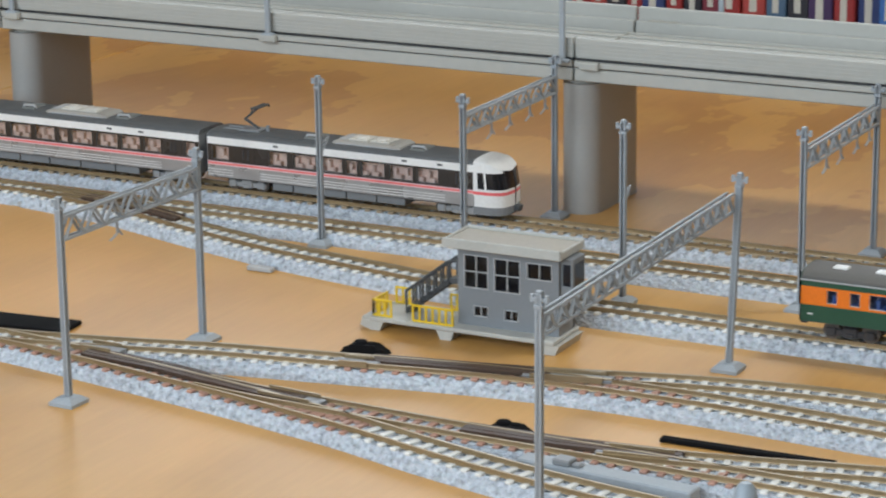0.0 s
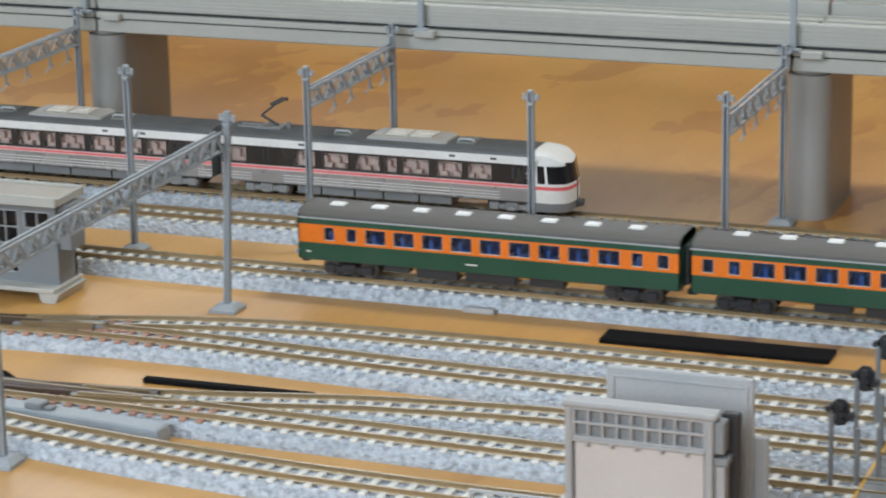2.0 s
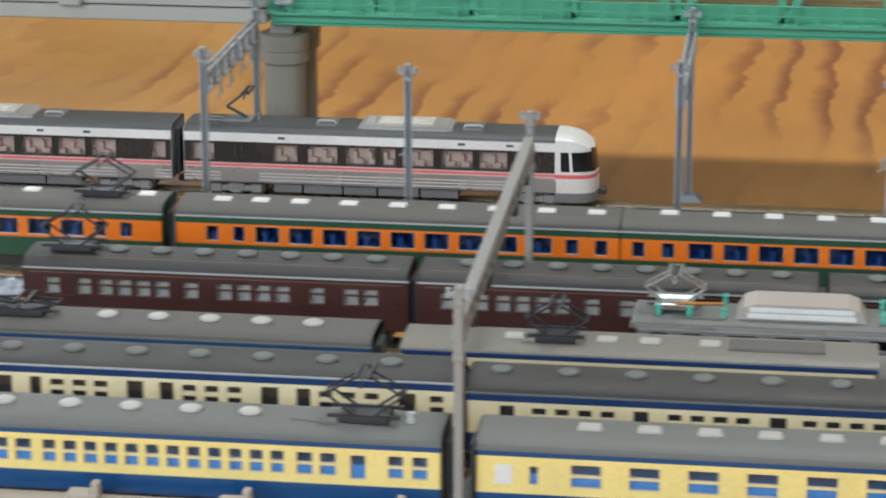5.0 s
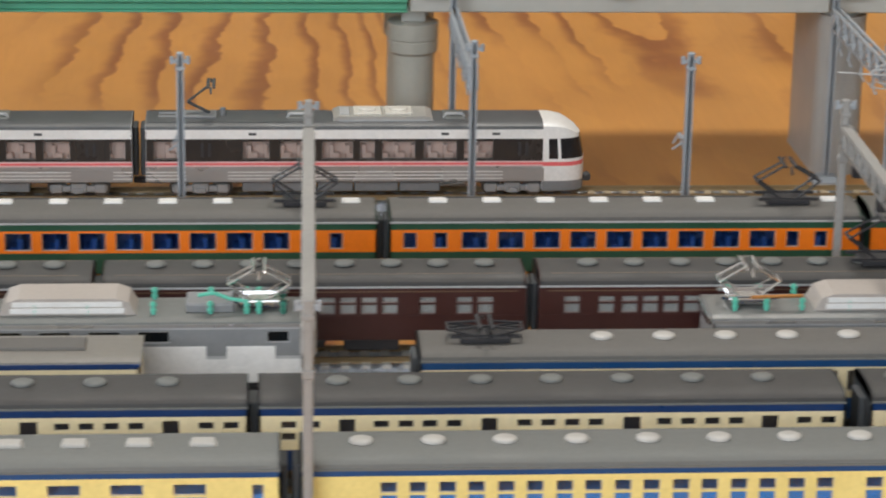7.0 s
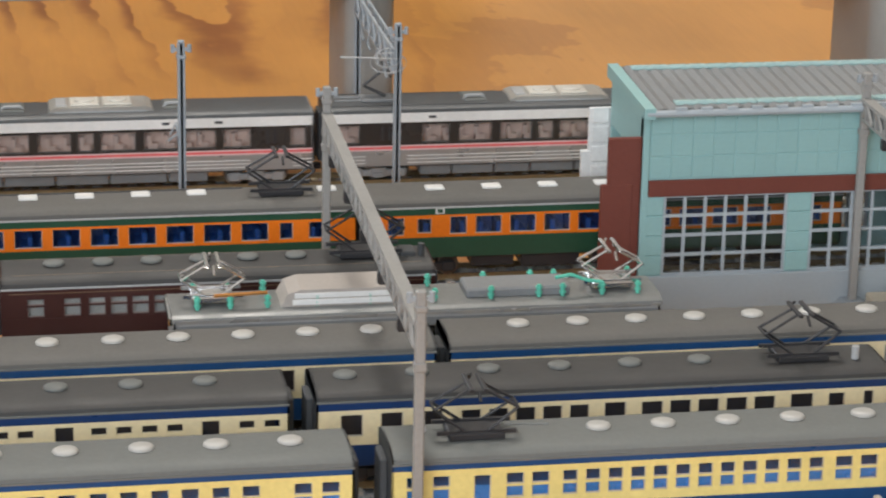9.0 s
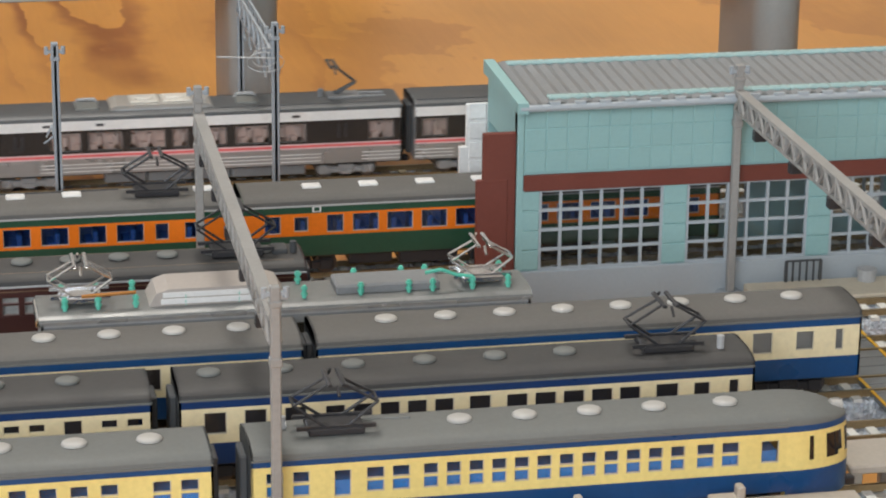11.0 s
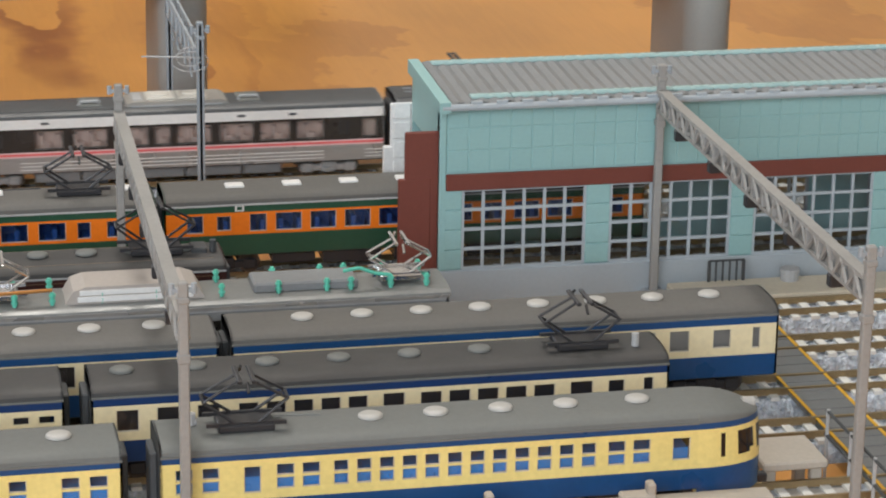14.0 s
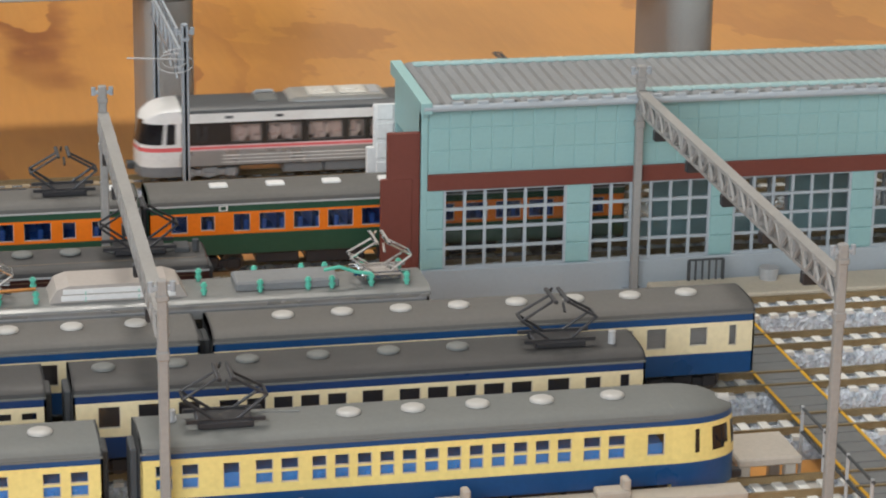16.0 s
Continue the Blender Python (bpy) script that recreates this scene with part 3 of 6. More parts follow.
# ---- overhead line
def post_geo(h, w=1.05):
    """An H-shaped post with a cap and small insulators."""
    g = Geo().box(-w, -w, 0, w, -w + 0.6, h, 0.12).box(-w, w - 0.6, 0, w, w, h, 0.12).box(-0.35, -w, 0, 0.35, w, h)
    g.box(-w * 1.25, -w * 1.25, h - 4.4, w * 1.25, w * 1.25, h - 3.2, 0.2).box(-w * 0.9, -w * 0.9, h, w * 0.9, w * 0.9, h + 0.8, 0.2)
    return g


def base_geo(s=4.6):
    return Geo().rings([[(x * k, y * k, z) for x, y in ((-s, -s), (s, -s), (s, s), (-s, s))] for k, z in ((1, 0), (1, 1.2), (0.62, 2.6), (0.5, 2.8))])


def insulators(h):
    g = Geo()
    for s in (-1, 1):
        g.box(-2.4 if s < 0 else 1.1, -0.6, h - 2.2, -1.1 if s < 0 else 2.4, 0.6, h - 1.4).rod((s * 2.3, 0, h - 2.6), (s * 2.3, 0, h - 0.4), 0.62, 8)
    return g


POST, POST_BASE, INSUL = {}, None, {}


def gantry(name, label, near, far, z, beam_z, depth, arms=(), lean=(0.0, 0.0), feet=True, tint=None):
    """near, far: (x, y) of the two posts; beam_z, depth: underside and height of the truss beam."""
    g = thing(name, label, "gantry", "catenary gantries")
    tint = tint or STEEL_BLUE
    a, b = Vector((*near, 0)), Vector((*far, 0))
    d = (b - a).normalized()
    sd = Vector((-d.y, d.x, 0))
    L = (b - a).length
    yaw = math.degrees(math.atan2(d.y, d.x)) - 90
    for (x, y), ln in ((near, lean[0]), (far, lean[1])):
        p = part("post", post_geo(z) if tint is STEEL_BLUE else Geo().box(-1.1, -1.0, 0, 1.1, 1.0, z, 0.3).box(-1.35, -1.3, z - 4.6, 1.35, 1.3, z - 3.2, 0.25).box(-1.35, -1.3, 50, 1.35, 1.3, 52, 0.25), tint, g)
        p.matrix_basis = mm(x, y, 0, yaw) @ pose(0, 0, 0, 0, ln, 0)
        part("insulator", insulators(z), STEEL_BLUE, p)
        if feet:
            q = part("base", base_geo(), STEEL_BLUE, g)
            q.matrix_basis = mm(x, y, 0, yaw)
    bm = Geo()

    def at(s, w, zz):
        v = a + d * s + sd * w
        return (v.x, v.y, zz)
    for zz in (beam_z, beam_z + depth):
        for w in (-1.1, 1.1):
            bm.rings([[at(s, w - 0.35, zz - 0.4), at(s, w + 0.35, zz - 0.4), at(s, w + 0.35, zz + 0.4), at(s, w - 0.35, zz + 0.4)] for s in (0.8, L - 0.8)])
    part("chord", bm, tint, g)
    n = max(4, round(L / (11.0 if L < 130 else 9.0)))
    for k in range(n):
        s0, s1 = 1 + (L - 2) * k / n, 1 + (L - 2) * (k + 1) / n
        zz = Geo()
        for w in (-1.1, 1.1):
            zz.rod(at(s0, w, beam_z), at((s0 + s1) / 2, w, beam_z + depth), 0.58, 5).rod(at((s0 + s1) / 2, w, beam_z + depth), at(s1, w, beam_z), 0.58, 5)
        zz.rod(at(s0, -1.1, beam_z), at(s0, 1.1, beam_z), 0.35, 5)
        part("lattice", zz, tint, g)
    for s in arms:
        h = Geo().rod(at(s, 0, beam_z), at(s, 0, beam_z - 5), 0.45, 6).rod(at(s, 0, beam_z - 5), at(s - 4, 0, beam_z - 6.5), 0.4, 6).rod(at(s, 0, beam_z - 3), at(s + 2.5, 0, beam_z - 6), 0.35, 6)
        part("hanger", h, STEEL_BLUE, g)
    return g


POLE_PALE = mat("beam_pale_grey", (0.31, 0.305, 0.295), 0.5, var=0.12)


def main_gantry(x, xf=None):
    gantry("catenary_gantry", "blue-grey plastic catenary gantry spanning two tracks", (x, 50), (xf or x, 131), 66.6, 52.5, 6.5, (24, 40, 58, 72))


def single_pole(x, y=31, z=67.5, arm=True):
    s = thing("catenary_pole", "single blue-grey plastic catenary pole with bracket", "pole", "single catenary poles", at=(x, y, 0))
    p = part("post", post_geo(z), STEEL_BLUE, s)
    part("insulator", insulators(z), STEEL_BLUE, p)
    part("base", base_geo(4.2), STEEL_BLUE, s)
    if arm:
        g = Geo().rod((0, 1, 41), (-1, 9, 42), 0.4, 6).rod((0, 1, 36.5), (-1, 8.6, 41.6), 0.35, 6).rod((-1, 9, 42), (-2.6, 9.6, 38.6), 0.32, 6).rod((-0.6, 5.5, 40), (-3.6, 5.2, 38), 0.3, 6)
        part("bracket", g, STEEL_BLUE, s)


def overhead():
    for x in (-53, 82, 234, 371, 520, 669, 794):
        main_gantry(x)
    for x in (-118, 21, 172, 300.5, 438.6, 583.6, 730):
        single_pole(x, 54 if x < -60 else 31)
    wb = thing("wire_bracket", "tangled thin grey wire bracket on the gantry post", "bracket", at=(794, 50, 0))
    for k, (r, z) in enumerate(((3.6, 56), (2.8, 57.5))):
        ring = [(-3 + r * math.cos(a * math.pi / 8) * 1.5, -1.5 + 1.5 * math.sin(a * math.pi / 8 + k), z + 2.6 * math.sin(a * math.pi / 8)) for a in range(17)]
        tube = [[(x, y + 0.22 * math.cos(q * 1.257), z + 0.22 * math.sin(q * 1.257)) for q in range(5)] for x, y, z in ring]
        part("wire", Geo().rings(tube), LIGHT_GREY, wb)
    part("wire", Geo().rod((0, -1.2, 57), (-17, -1.2, 58), 0.25, 5), LIGHT_GREY, wb)
    yard = "grey plastic catenary gantry over the yard tracks"
    gantry("yard_gantry", yard, (-96, -148), (-93, -72), 68.5, 55, 7.5, (30,))
    gantry("yard_gantry", yard, (86, -176), (84, -25), 67.5, 55, 6, lean=(0.3, 2.5))
    for xa, xb in ((482, 481), (615.5, 619), (761.5, 764), (909, 911.5)):
        g = gantry("yard_gantry", yard + " full of trains", (xa, -184), (xb, -20), 67.5, 55, 5, tint=POLE_PALE)
        web = Geo().rings([[(xa - 0.45, -183, 55.2), (xa + 0.45, -183, 55.2), (xa + 0.45, -183, 59.8), (xa - 0.45, -183, 59.8)], [(xb - 0.45, -21, 55.2), (xb + 0.45, -21, 55.2), (xb + 0.45, -21, 59.8), (xb - 0.45, -21, 59.8)]])
        part("web_plate", web, POLE_PALE, g)
        part("flange", Geo().rings([[(xa - 1.4, -183, 59.9), (xa + 1.4, -183, 59.9), (xa + 1.4, -183, 60.6), (xa - 1.4, -183, 60.6)], [(xb - 1.4, -21, 59.9), (xb + 1.4, -21, 59.9), (xb + 1.4, -21, 60.6), (xb - 1.4, -21, 60.6)]]), POLE_PALE, g)
        for k in range(20):
            u = (k + 0.5) / 20
            x, y = xa + (xb - xa) * u, -183 + 162 * u
            part("rib", Geo().box(x - 1.6, y - 0.5, 55.2, x + 1.6, y + 0.5, 60, 0.15), POLE_PALE, g)
        for k in range(5):
            u = 0.12 + 0.19 * k
            x, y = xa + (xb - xa) * u, -183 + 162 * u
            part("hanger", Geo().box(x - 1.8, y - 1.2, 51.5, x + 1.8, y + 1.2, 54.6, 0.3), BLACK, g)


# ---- rolling stock
def side_cells(g, L, W, bands, wins, x0=0.0, depth=0.55, reveal=0):
    """Both long sides as thin skins in bands of colour, with openings that go through."""
    xb = sorted({x0, L} | {v for w in wins for v in (w[0], w[1])})
    zb = sorted({b[0] for b in bands} | {bands[-1][1]} | {v for w in wins for v in (w[2], w[3])})
    for s in (-1, 1):
        y, yi = s * W / 2, s * (W / 2 - depth)
        for xa, xc in zip(xb, xb[1:]):
            for za, zc in zip(zb, zb[1:]):
                cx, cz = (xa + xc) / 2, (za + zc) / 2
                if any(w[0] < cx < w[1] and w[2] < cz < w[3] for w in wins):
                    continue
                m = next(b[2] for b in bands if b[0] <= cz <= b[1])
                g.face([(xa, y, za), (xc, y, za), (xc, y, zc), (xa, y, zc)], m)
                g.face([(xa, yi, za), (xc, yi, za), (xc, yi, zc), (xa, yi, zc)], m)
        for a, b, c, d in wins:
            for p, q in (((a, c), (b, c)), ((b, c), (b, d)), ((b, d), (a, d)), ((a, d), (a, c))):
                g.face([(p[0], y, p[1]), (q[0], y, q[1]), (q[0], yi, q[1]), (p[0], yi, p[1])], reveal)


def roof_prof(W, ze, zr, n=12):
    p = []
    for k in range(n + 1):
        a = math.pi * k / n
        p.append((-W / 2 * math.copysign(abs(math.cos(a)) ** 0.75, math.cos(a)), ze + (zr - ze) * math.sin(a) ** 0.62))
    return p


def bogie(car, x, r=3.1, material=None):
    material = material or BLACK
    b = part("bogie", Geo().box(x - 9, -6.3, 8.2, x + 9, -4.9, 10.4, 0.3).box(x - 9, 4.9, 8.2, x + 9, 6.3, 10.4, 0.3).box(x - 2.6, -6.8, 8.0, x + 2.6, 6.8, 11.4, 0.4)
             .box(x - 8.6, -6.9, 8.0, x - 5.0, -6.2, 11.0, 0.3).box(x + 5.0, -6.9, 8.0, x + 8.6, -6.2, 11.0, 0.3)
             .box(x - 8.6, 6.2, 8.0, x - 5.0, 6.9, 11.0, 0.3).box(x + 5.0, 6.2, 8.0, x + 8.6, 6.9, 11.0, 0.3)
             .box(x - 1.6, -7.2, 7.9, x + 1.6, -6.7, 9.6, 0.2).box(x - 1.6, 6.7, 7.9, x + 1.6, 7.2, 9.6, 0.2), material, car)
    for dx in (-6.8, 6.8):
        for y in (-4.5, 4.5):
            w = Geo().rod((x + dx, y - 0.8, 6.6 + r), (x + dx, y + 0.8, 6.6 + r), r, 16).rod((x + dx, y - 1.0, 6.6 + r), (x + dx, y + 1.0, 6.6 + r), r * 0.45, 10)
            part("wheel", w, mat("wheel_metal", (0.12, 0.11, 0.10), 0.35, 0.7), b)


def underfloor(car, L, material, full=False, seed=0):
    rnd = random.Random(seed)
    x = 30.0
    while x < L - 38:
        w = rnd.uniform(7, 18)
        part("equipment_box", Geo().box(x, -7.6, 8.6 if full else rnd.uniform(9, 10.5), min(x + w, L - 32), 7.6, 12.6, 0.3), material, car)
        x += w + (0.5 if full else rnd.uniform(1.5, 6))


def pantograph(car, x, z, up=True, material=None, size=1.0):
    material = material or BLACK
    s = size
    p = part("pantograph_base", Geo().box(x - 6 * s, -4.5, z, x + 6 * s, 4.5, z + 1.6, 0.3).box(x - 8.5 * s, -3.8, z + 1.2, x + 8.5 * s, -3.0, z + 2.0).box(x - 8.5 * s, 3.0, z + 1.2, x + 8.5 * s, 3.8, z + 2.0), material, car)
    kz, tz = (z + 6.5 * s, z + 11 * s) if up else (z + 3.0, z + 3.6)
    for y in (-3.4, 3.4):
        for q in (-1, 1):
            part("lower_arm", Geo().rod((x + q * 2.5 * s, y, z + 1.8), (x + q * 9 * s, y * 0.75, kz), 0.36, 6), material, p)
            part("upper_arm", Geo().rod((x + q * 9 * s, y * 0.75, kz), (x + q * 1.2 * s, y * 0.6, tz), 0.33, 6), material, p)
    for q in (-1, 1):
        part("cross_bar", Geo().rod((x + q * 9 * s, -2.6, kz), (x + q * 9 * s, 2.6, kz), 0.36, 6), material, p)
    part("contact_strip", Geo().box(x - 2, -5.2, tz, x - 1, 5.2, tz + 0.8, 0.2).box(x + 1, -5.2, tz, x + 2, 5.2, tz + 0.8, 0.2).rod((x, -5.2, tz + 0.4), (x, -7.2, tz - 1.2), 0.35, 6).rod((x, 5.2, tz + 0.4), (x, 7.2, tz - 1.2), 0.35, 6), material, p)


def single_arm(car, x, z):
    p = part("pantograph_base", Geo().box(x - 5, -4, z, x + 5, 4, z + 0.9, 0.2).rod((x + 7, 0, z), (x + 7, 0, z + 2.6), 0.9, 8), MID_GREY, car)
    part("arm", Geo().rod((x + 3, 0, z + 1), (x - 4, 0, z + 4.5), 0.55, 6).rod((x - 4, 0, z + 4.5), (x + 3, 0, z + 10), 0.45, 6).rod((x + 2, 1, z + 1), (x - 3.4, 1, z + 4.2), 0.3, 6), CHARCOAL, p)
    part("contact_strip", Geo().box(x + 2, -5.5, z + 10, x + 3, 5.5, z + 10.8, 0.2).box(x + 3.8, -5.5, z + 10, x + 4.8, 5.5, z + 10.8, 0.2).rod((x + 3.4, -5.5, z + 10.4), (x + 3.4, -7.5, z + 9), 0.35, 6).rod((x + 3.4, 5.5, z + 10.4), (x + 3.4, 7.5, z + 9), 0.35, 6), CHARCOAL, p)


def panes(car, W, wins, glass, frame=None, fw=0.28):
    made = {}
    for s in (-1, 1):
        for a, b, c, d in wins:
            k = (round(b - a, 2), round(d - c, 2))
            if k not in made:
                g = Geo().box(0, -0.06, 0, k[0], 0.06, k[1])
                made[k] = mesh_of("window_pane", g, glass)
                made[k, 1] = mesh_of("window_frame", Geo().box(0, -0.14, 0, k[0], 0.14, fw).box(0, -0.14, k[1] - fw * 0.6, k[0], 0.14, k[1]).box(0, -0.14, 0, fw * 0.7, 0.14, k[1]).box(k[0] - fw * 0.7, -0.14, 0, k[0], 0.14, k[1]), frame) if frame else None
            ob = part("window_pane", made[k], None, car, at=(a, s * (W / 2 - 0.42), c))
            if frame:
                part("window_frame", made[k, 1], None, ob)


def seats(car, L, W, material, z=14.6, top=22.0, pitch=5.1, x0=6, xs=0.0, wall=1.0):
    g = Geo().box(xs + 2, -W / 2 + 1.2, 13.7, L - 2, W / 2 - 1.2, z).box(xs + 2, -wall, z, L - 2, wall, top + 1.5)
    x = xs + x0
    while x < L - 6:
        for y in (-1, 1):
            g.box(x, y * 5.2 - 3.4, z, x + 1.5, y * 5.2 + 3.4, top, 0.3).box(x, y * 5.2 - 3.4, z, x + 3.5, y * 5.2 + 3.4, top - 2.6, 0.3)
        x += pitch
    part("interior", g, material, car)


def ends(car, L, W, z0, ze, zr, material, at=(0, 1)):
    prof = [(-W / 2, z0), *roof_prof(W, ze, zr), (W / 2, z0)]
    for e in at:
        x = 0.0 if e == 0 else L - 0.5
        part("end_wall", Geo().prism_x(prof, x, x + 0.5), material, car)
        xo = -1.6 if e == 0 else L
        part("gangway", Geo().box(xo, -4.2, z0 + 0.6, xo + 1.6, 4.2, ze - 0.6, 0.3), CHARCOAL, car)
        xc = -2.6 if e == 0 else L
        part("coupler", Geo().box(xc, -1.1, 9.6, xc + 2.6, 1.1, 11.4, 0.3), BLACK, car)


def vents(car, xs, z, kind, material, y=0.0):
    if kind == "dome":
        me = mesh_of("roof_vent", Geo().dome(0, 0, 0.45, 2.75, 2.5, 1.0).dome(0, 0, -0.3, 2.0, 1.8, 0.9), material)
        me.polygons.foreach_set("use_smooth", [True] * len(me.polygons))
        me.set_sharp_from_angle(angle=radians(40))
    else:
        me = mesh_of("roof_vent", Geo().box(-2.6, -1.9, -0.4, 2.6, 1.9, 1.1, 0.3).box(-2.9, -1.5, -0.2, 2.9, 1.5, 0.3), material)
    for x in xs:
        part("roof_vent", me, None, car, at=(x, y, z))


def coach(name, label, group, L, W, z0, ze, zr, bands, mats, wins, roof, seat, glass, frame=None, end_mat=None, x_start=0.0, end_at=(0, 1), bog=(17, 17), bog_mat=None, seat_top=24.0, full=False, box_mat=None, seed=0, rain=None):
    car = thing(name, label, "train car", group)
    g = Geo()
    side_cells(g, L, W, bands, wins, x_start, reveal=bands[len(bands) // 2][2])
    part("body", g, mats, car)
    smooth(part("roof", Geo().prism_x(roof_prof(W, ze, zr), x_start, L), roof, car))
    if rain:
        for s in (-1, 1):
            part("rain_gutter", Geo().box(x_start, s * W / 2 - 0.25, ze - 0.1, L, s * W / 2 + 0.25, ze + 0.35), rain, car)
    part("chassis", Geo().box(x_start + 1, -W / 2 + 1.2, z0 - 0.6, L - 1, W / 2 - 1.2, z0 + 0.6), CHARCOAL, car)
    ends(car, L, W, z0, ze, zr, end_mat or roof, end_at)
    panes(car, W, wins, glass, frame)
    if seat:
        seats(car, L, W, seat, top=seat_top, xs=x_start, wall=6.4 if seat_top > 23.5 else 8.3 if seat_top < 21 else 1.0)
    bogie(car, bog[0], material=bog_mat)
    bogie(car, L - bog[1], material=bog_mat)
    underfloor(car, L, box_mat or bog_mat or BLACK, full, seed)
    return car


def section(w, z0, zt, levels, ze, zr, n=14):
    """A closed ring of a car body's cross-section."""
    left = [(-w, min(z, zt)) for z in levels]
    arc = [(y, min(z, zt)) for y, z in roof_prof(2 * w, ze, zr, n)]
    return left + arc[1:-1] + [(-y, z) for y, z in reversed(left)]


EXPRESS_ROOF = mat("express_roof", (0.082, 0.087, 0.092), 0.5, var=0.08)
BOGIE_GREY = mat("bogie_grey", (0.40, 0.42, 0.44), 0.3, 0.45)
PANE_EDGE = mat("pane_edge", (0.10, 0.09, 0.085), 0.4)
SASH = mat("cream_sash", (0.55, 0.51, 0.43), 0.45)
SASH_PALE = mat("pale_sash", (0.74, 0.66, 0.47), 0.45)


# the moving express: dark window band, white eaves, pink line
def express_cars():
    L, W = 138.0, 19.4
    bands = [(12.4, 13.2, 0), (13.2, 13.5, 1), (13.5, 14.3, 0), (14.3, 14.6, 1), (14.6, 15.4, 0), (15.4, 15.7, 1), (15.7, 17.3, 0), (17.3, 17.8, 4), (17.8, 18.5, 2), (18.5, 19.0, 4), (19.0, 26.2, 3), (26.2, 29.2, 1)]
    mats = [SILVER, WHITE, STRIPE, BAND, mat("pale_pink_line", (0.75, 0.5, 0.5), 0.35)]
    wins = [(2.4, 10.5, 19.7, 25.5), (30, 38.6, 19.7, 25.5), (41.6, 52, 19.7, 25.5), (54.6, 64.6, 19.7, 25.5), (66.4, 71.4, 19.7, 25.5), (73.4, 84, 19.7, 25.5), (86.4, 97, 19.7, 25.5), (99, 108.4, 19.7, 25.5)]

    def doors(car, xs):
        for x in xs:
            for s in (-1, 1):
                part("door", Geo().box(x, s * 9.72 - 0.1, 19.0, x + 9, s * 9.72 + 0.1, 26.0, 0.05), BAND, car)
                for dx in (3.2, 5.4):
                    part("door_window", Geo().box(x + dx, s * 9.86 - 0.08, 20.6, x + dx + 0.9, s * 9.86 + 0.08, 25.0), BLACK, car)
                part("door_skirt", Geo().box(x - 1.5, s * 9.74 - 0.08, 12.6, x + 11.5, s * 9.74 + 0.12, 16.6), SILVER, car)

    def roof_kit(car, panto):
        silver = mat("ac_silver", (0.46, 0.45, 0.42), 0.35, 0.3)
        ac = part("air_conditioner", Geo().prism_y([(58, 30.6), (90, 30.6), (89.4, 31.9), (87.6, 32.6), (60.4, 32.6), (58.6, 31.9)], -6.4, 6.4), silver, car)
        part("cover_rim", Geo().box(60, -6.7, 31.0, 88, -6.3, 31.5, 0.1).box(60, 6.3, 31.0, 88, 6.7, 31.5, 0.1), LIGHT_GREY, ac)
        for x in (69.2, 79.0):
            part("fan_cover", Geo().box(x - 4.4, -4.6, 32.5, x + 4.4, 4.6, 33.2, 0.3).dome(x, 0, 33.1, 2.9, 2.9, 0.8), mat("fan_white", (0.60, 0.58, 0.53), 0.4), ac)
        part("louvre_panel", Geo().box(60.4, -4.2, 32.5, 63.6, 4.2, 32.9, 0.15), LIGHT_GREY, ac)
        for x in (44, 93):
            part("roof_handle", Geo().strip([(x, -3, 30.9), (x + 0.8, -3, 32.6), (x + 6, -3, 32.6), (x + 6.8, -3, 30.9)], 0.5), LIGHT_GREY, car)
            part("roof_box", Geo().box(x, -5, 30.8, x + 7, 5, 31.9, 0.4), ROOF_MID, car)
        part("roof_edge", Geo().box(1, -7.5, 30.6, 56, -7.1, 31.1).box(1, 7.1, 30.6, 56, 7.5, 31.1), CHARCOAL, car)
        if panto:
            single_arm(car, 17, 31.2)
            part("roof_conduit", Geo().rod((4, -2, 31.4), (16, -2, 31.4), 0.5, 6).rod((4, 2, 31.4), (16, 2, 31.4), 0.5, 6), MID_GREY, car)
        for x in (32, 92, 108):
            for s in (-1, 1):
                part("lamp_slot", Geo().box(x, s * 9.72 - 0.06, 27.4, x + 2.4, s * 9.72 + 0.06, 28.2), CHARCOAL, car)

    lab = "silver and white express car with dark window band"
    head = coach("express_head_car", lab + " and white cab", "express train", L - 14, W, 12.4, 29.2, 31.4, bands, mats, wins, EXPRESS_ROOF, SEAT_PINK, GLASS, PANE_EDGE, end_mat=MID_GREY, end_at=(0,), bog=(17, 9), bog_mat=BOGIE_GREY, full=True, box_mat=mat("skirt_grey", (0.20, 0.212, 0.225), 0.45), seed=3)
    doors(head, (14, 113))
    roof_kit(head, True)
    levels = [9.2, 12.4, 14.5, 17.3, 18.0, 18.6, 19.6, 20.5, 22, 24, 26.2, 27.5]
    rs = []
    for k in range(15):
        u = k / 14
        w = W / 2 * (1 - u ** 4.2) ** (1 / 3.0) if u < 1 else 0.4
        w = max(w, 0.5)
        zt = 31.4 - 5.0 * u ** 2.4
        sec = section(w, 9.2, zt, levels, min(29.2, zt - 1.4 * (1 - u * 0.7)), zt)
        back = 1.6 * u
        rs.append([(L - 14 + 14 * u - back * max(0, (z - 19)) / 8, y, z) for y, z in sec])

    def nose_mat(x, y, z):
        u = (x - (L - 14)) / 14
        if z < 12.4:
            return 2
        if 17.5 < z < 18.4:
            return 3
        if 19.5 < z < 26.6 and u > 0.40:
            return 1
        if 19.5 < z < 25.6 and 0.16 < u < 0.34 and abs(y) > 8:
            return 1
        return 0
    smooth(part("cab", Geo().rings(rs, nose_mat), [WHITE, mat("cab_glass", (0.012, 0.012, 0.015), 0.08, var=0.0, bump=0), mat("skirt_grey", (0.20, 0.212, 0.225), 0.45), STRIPE], head))
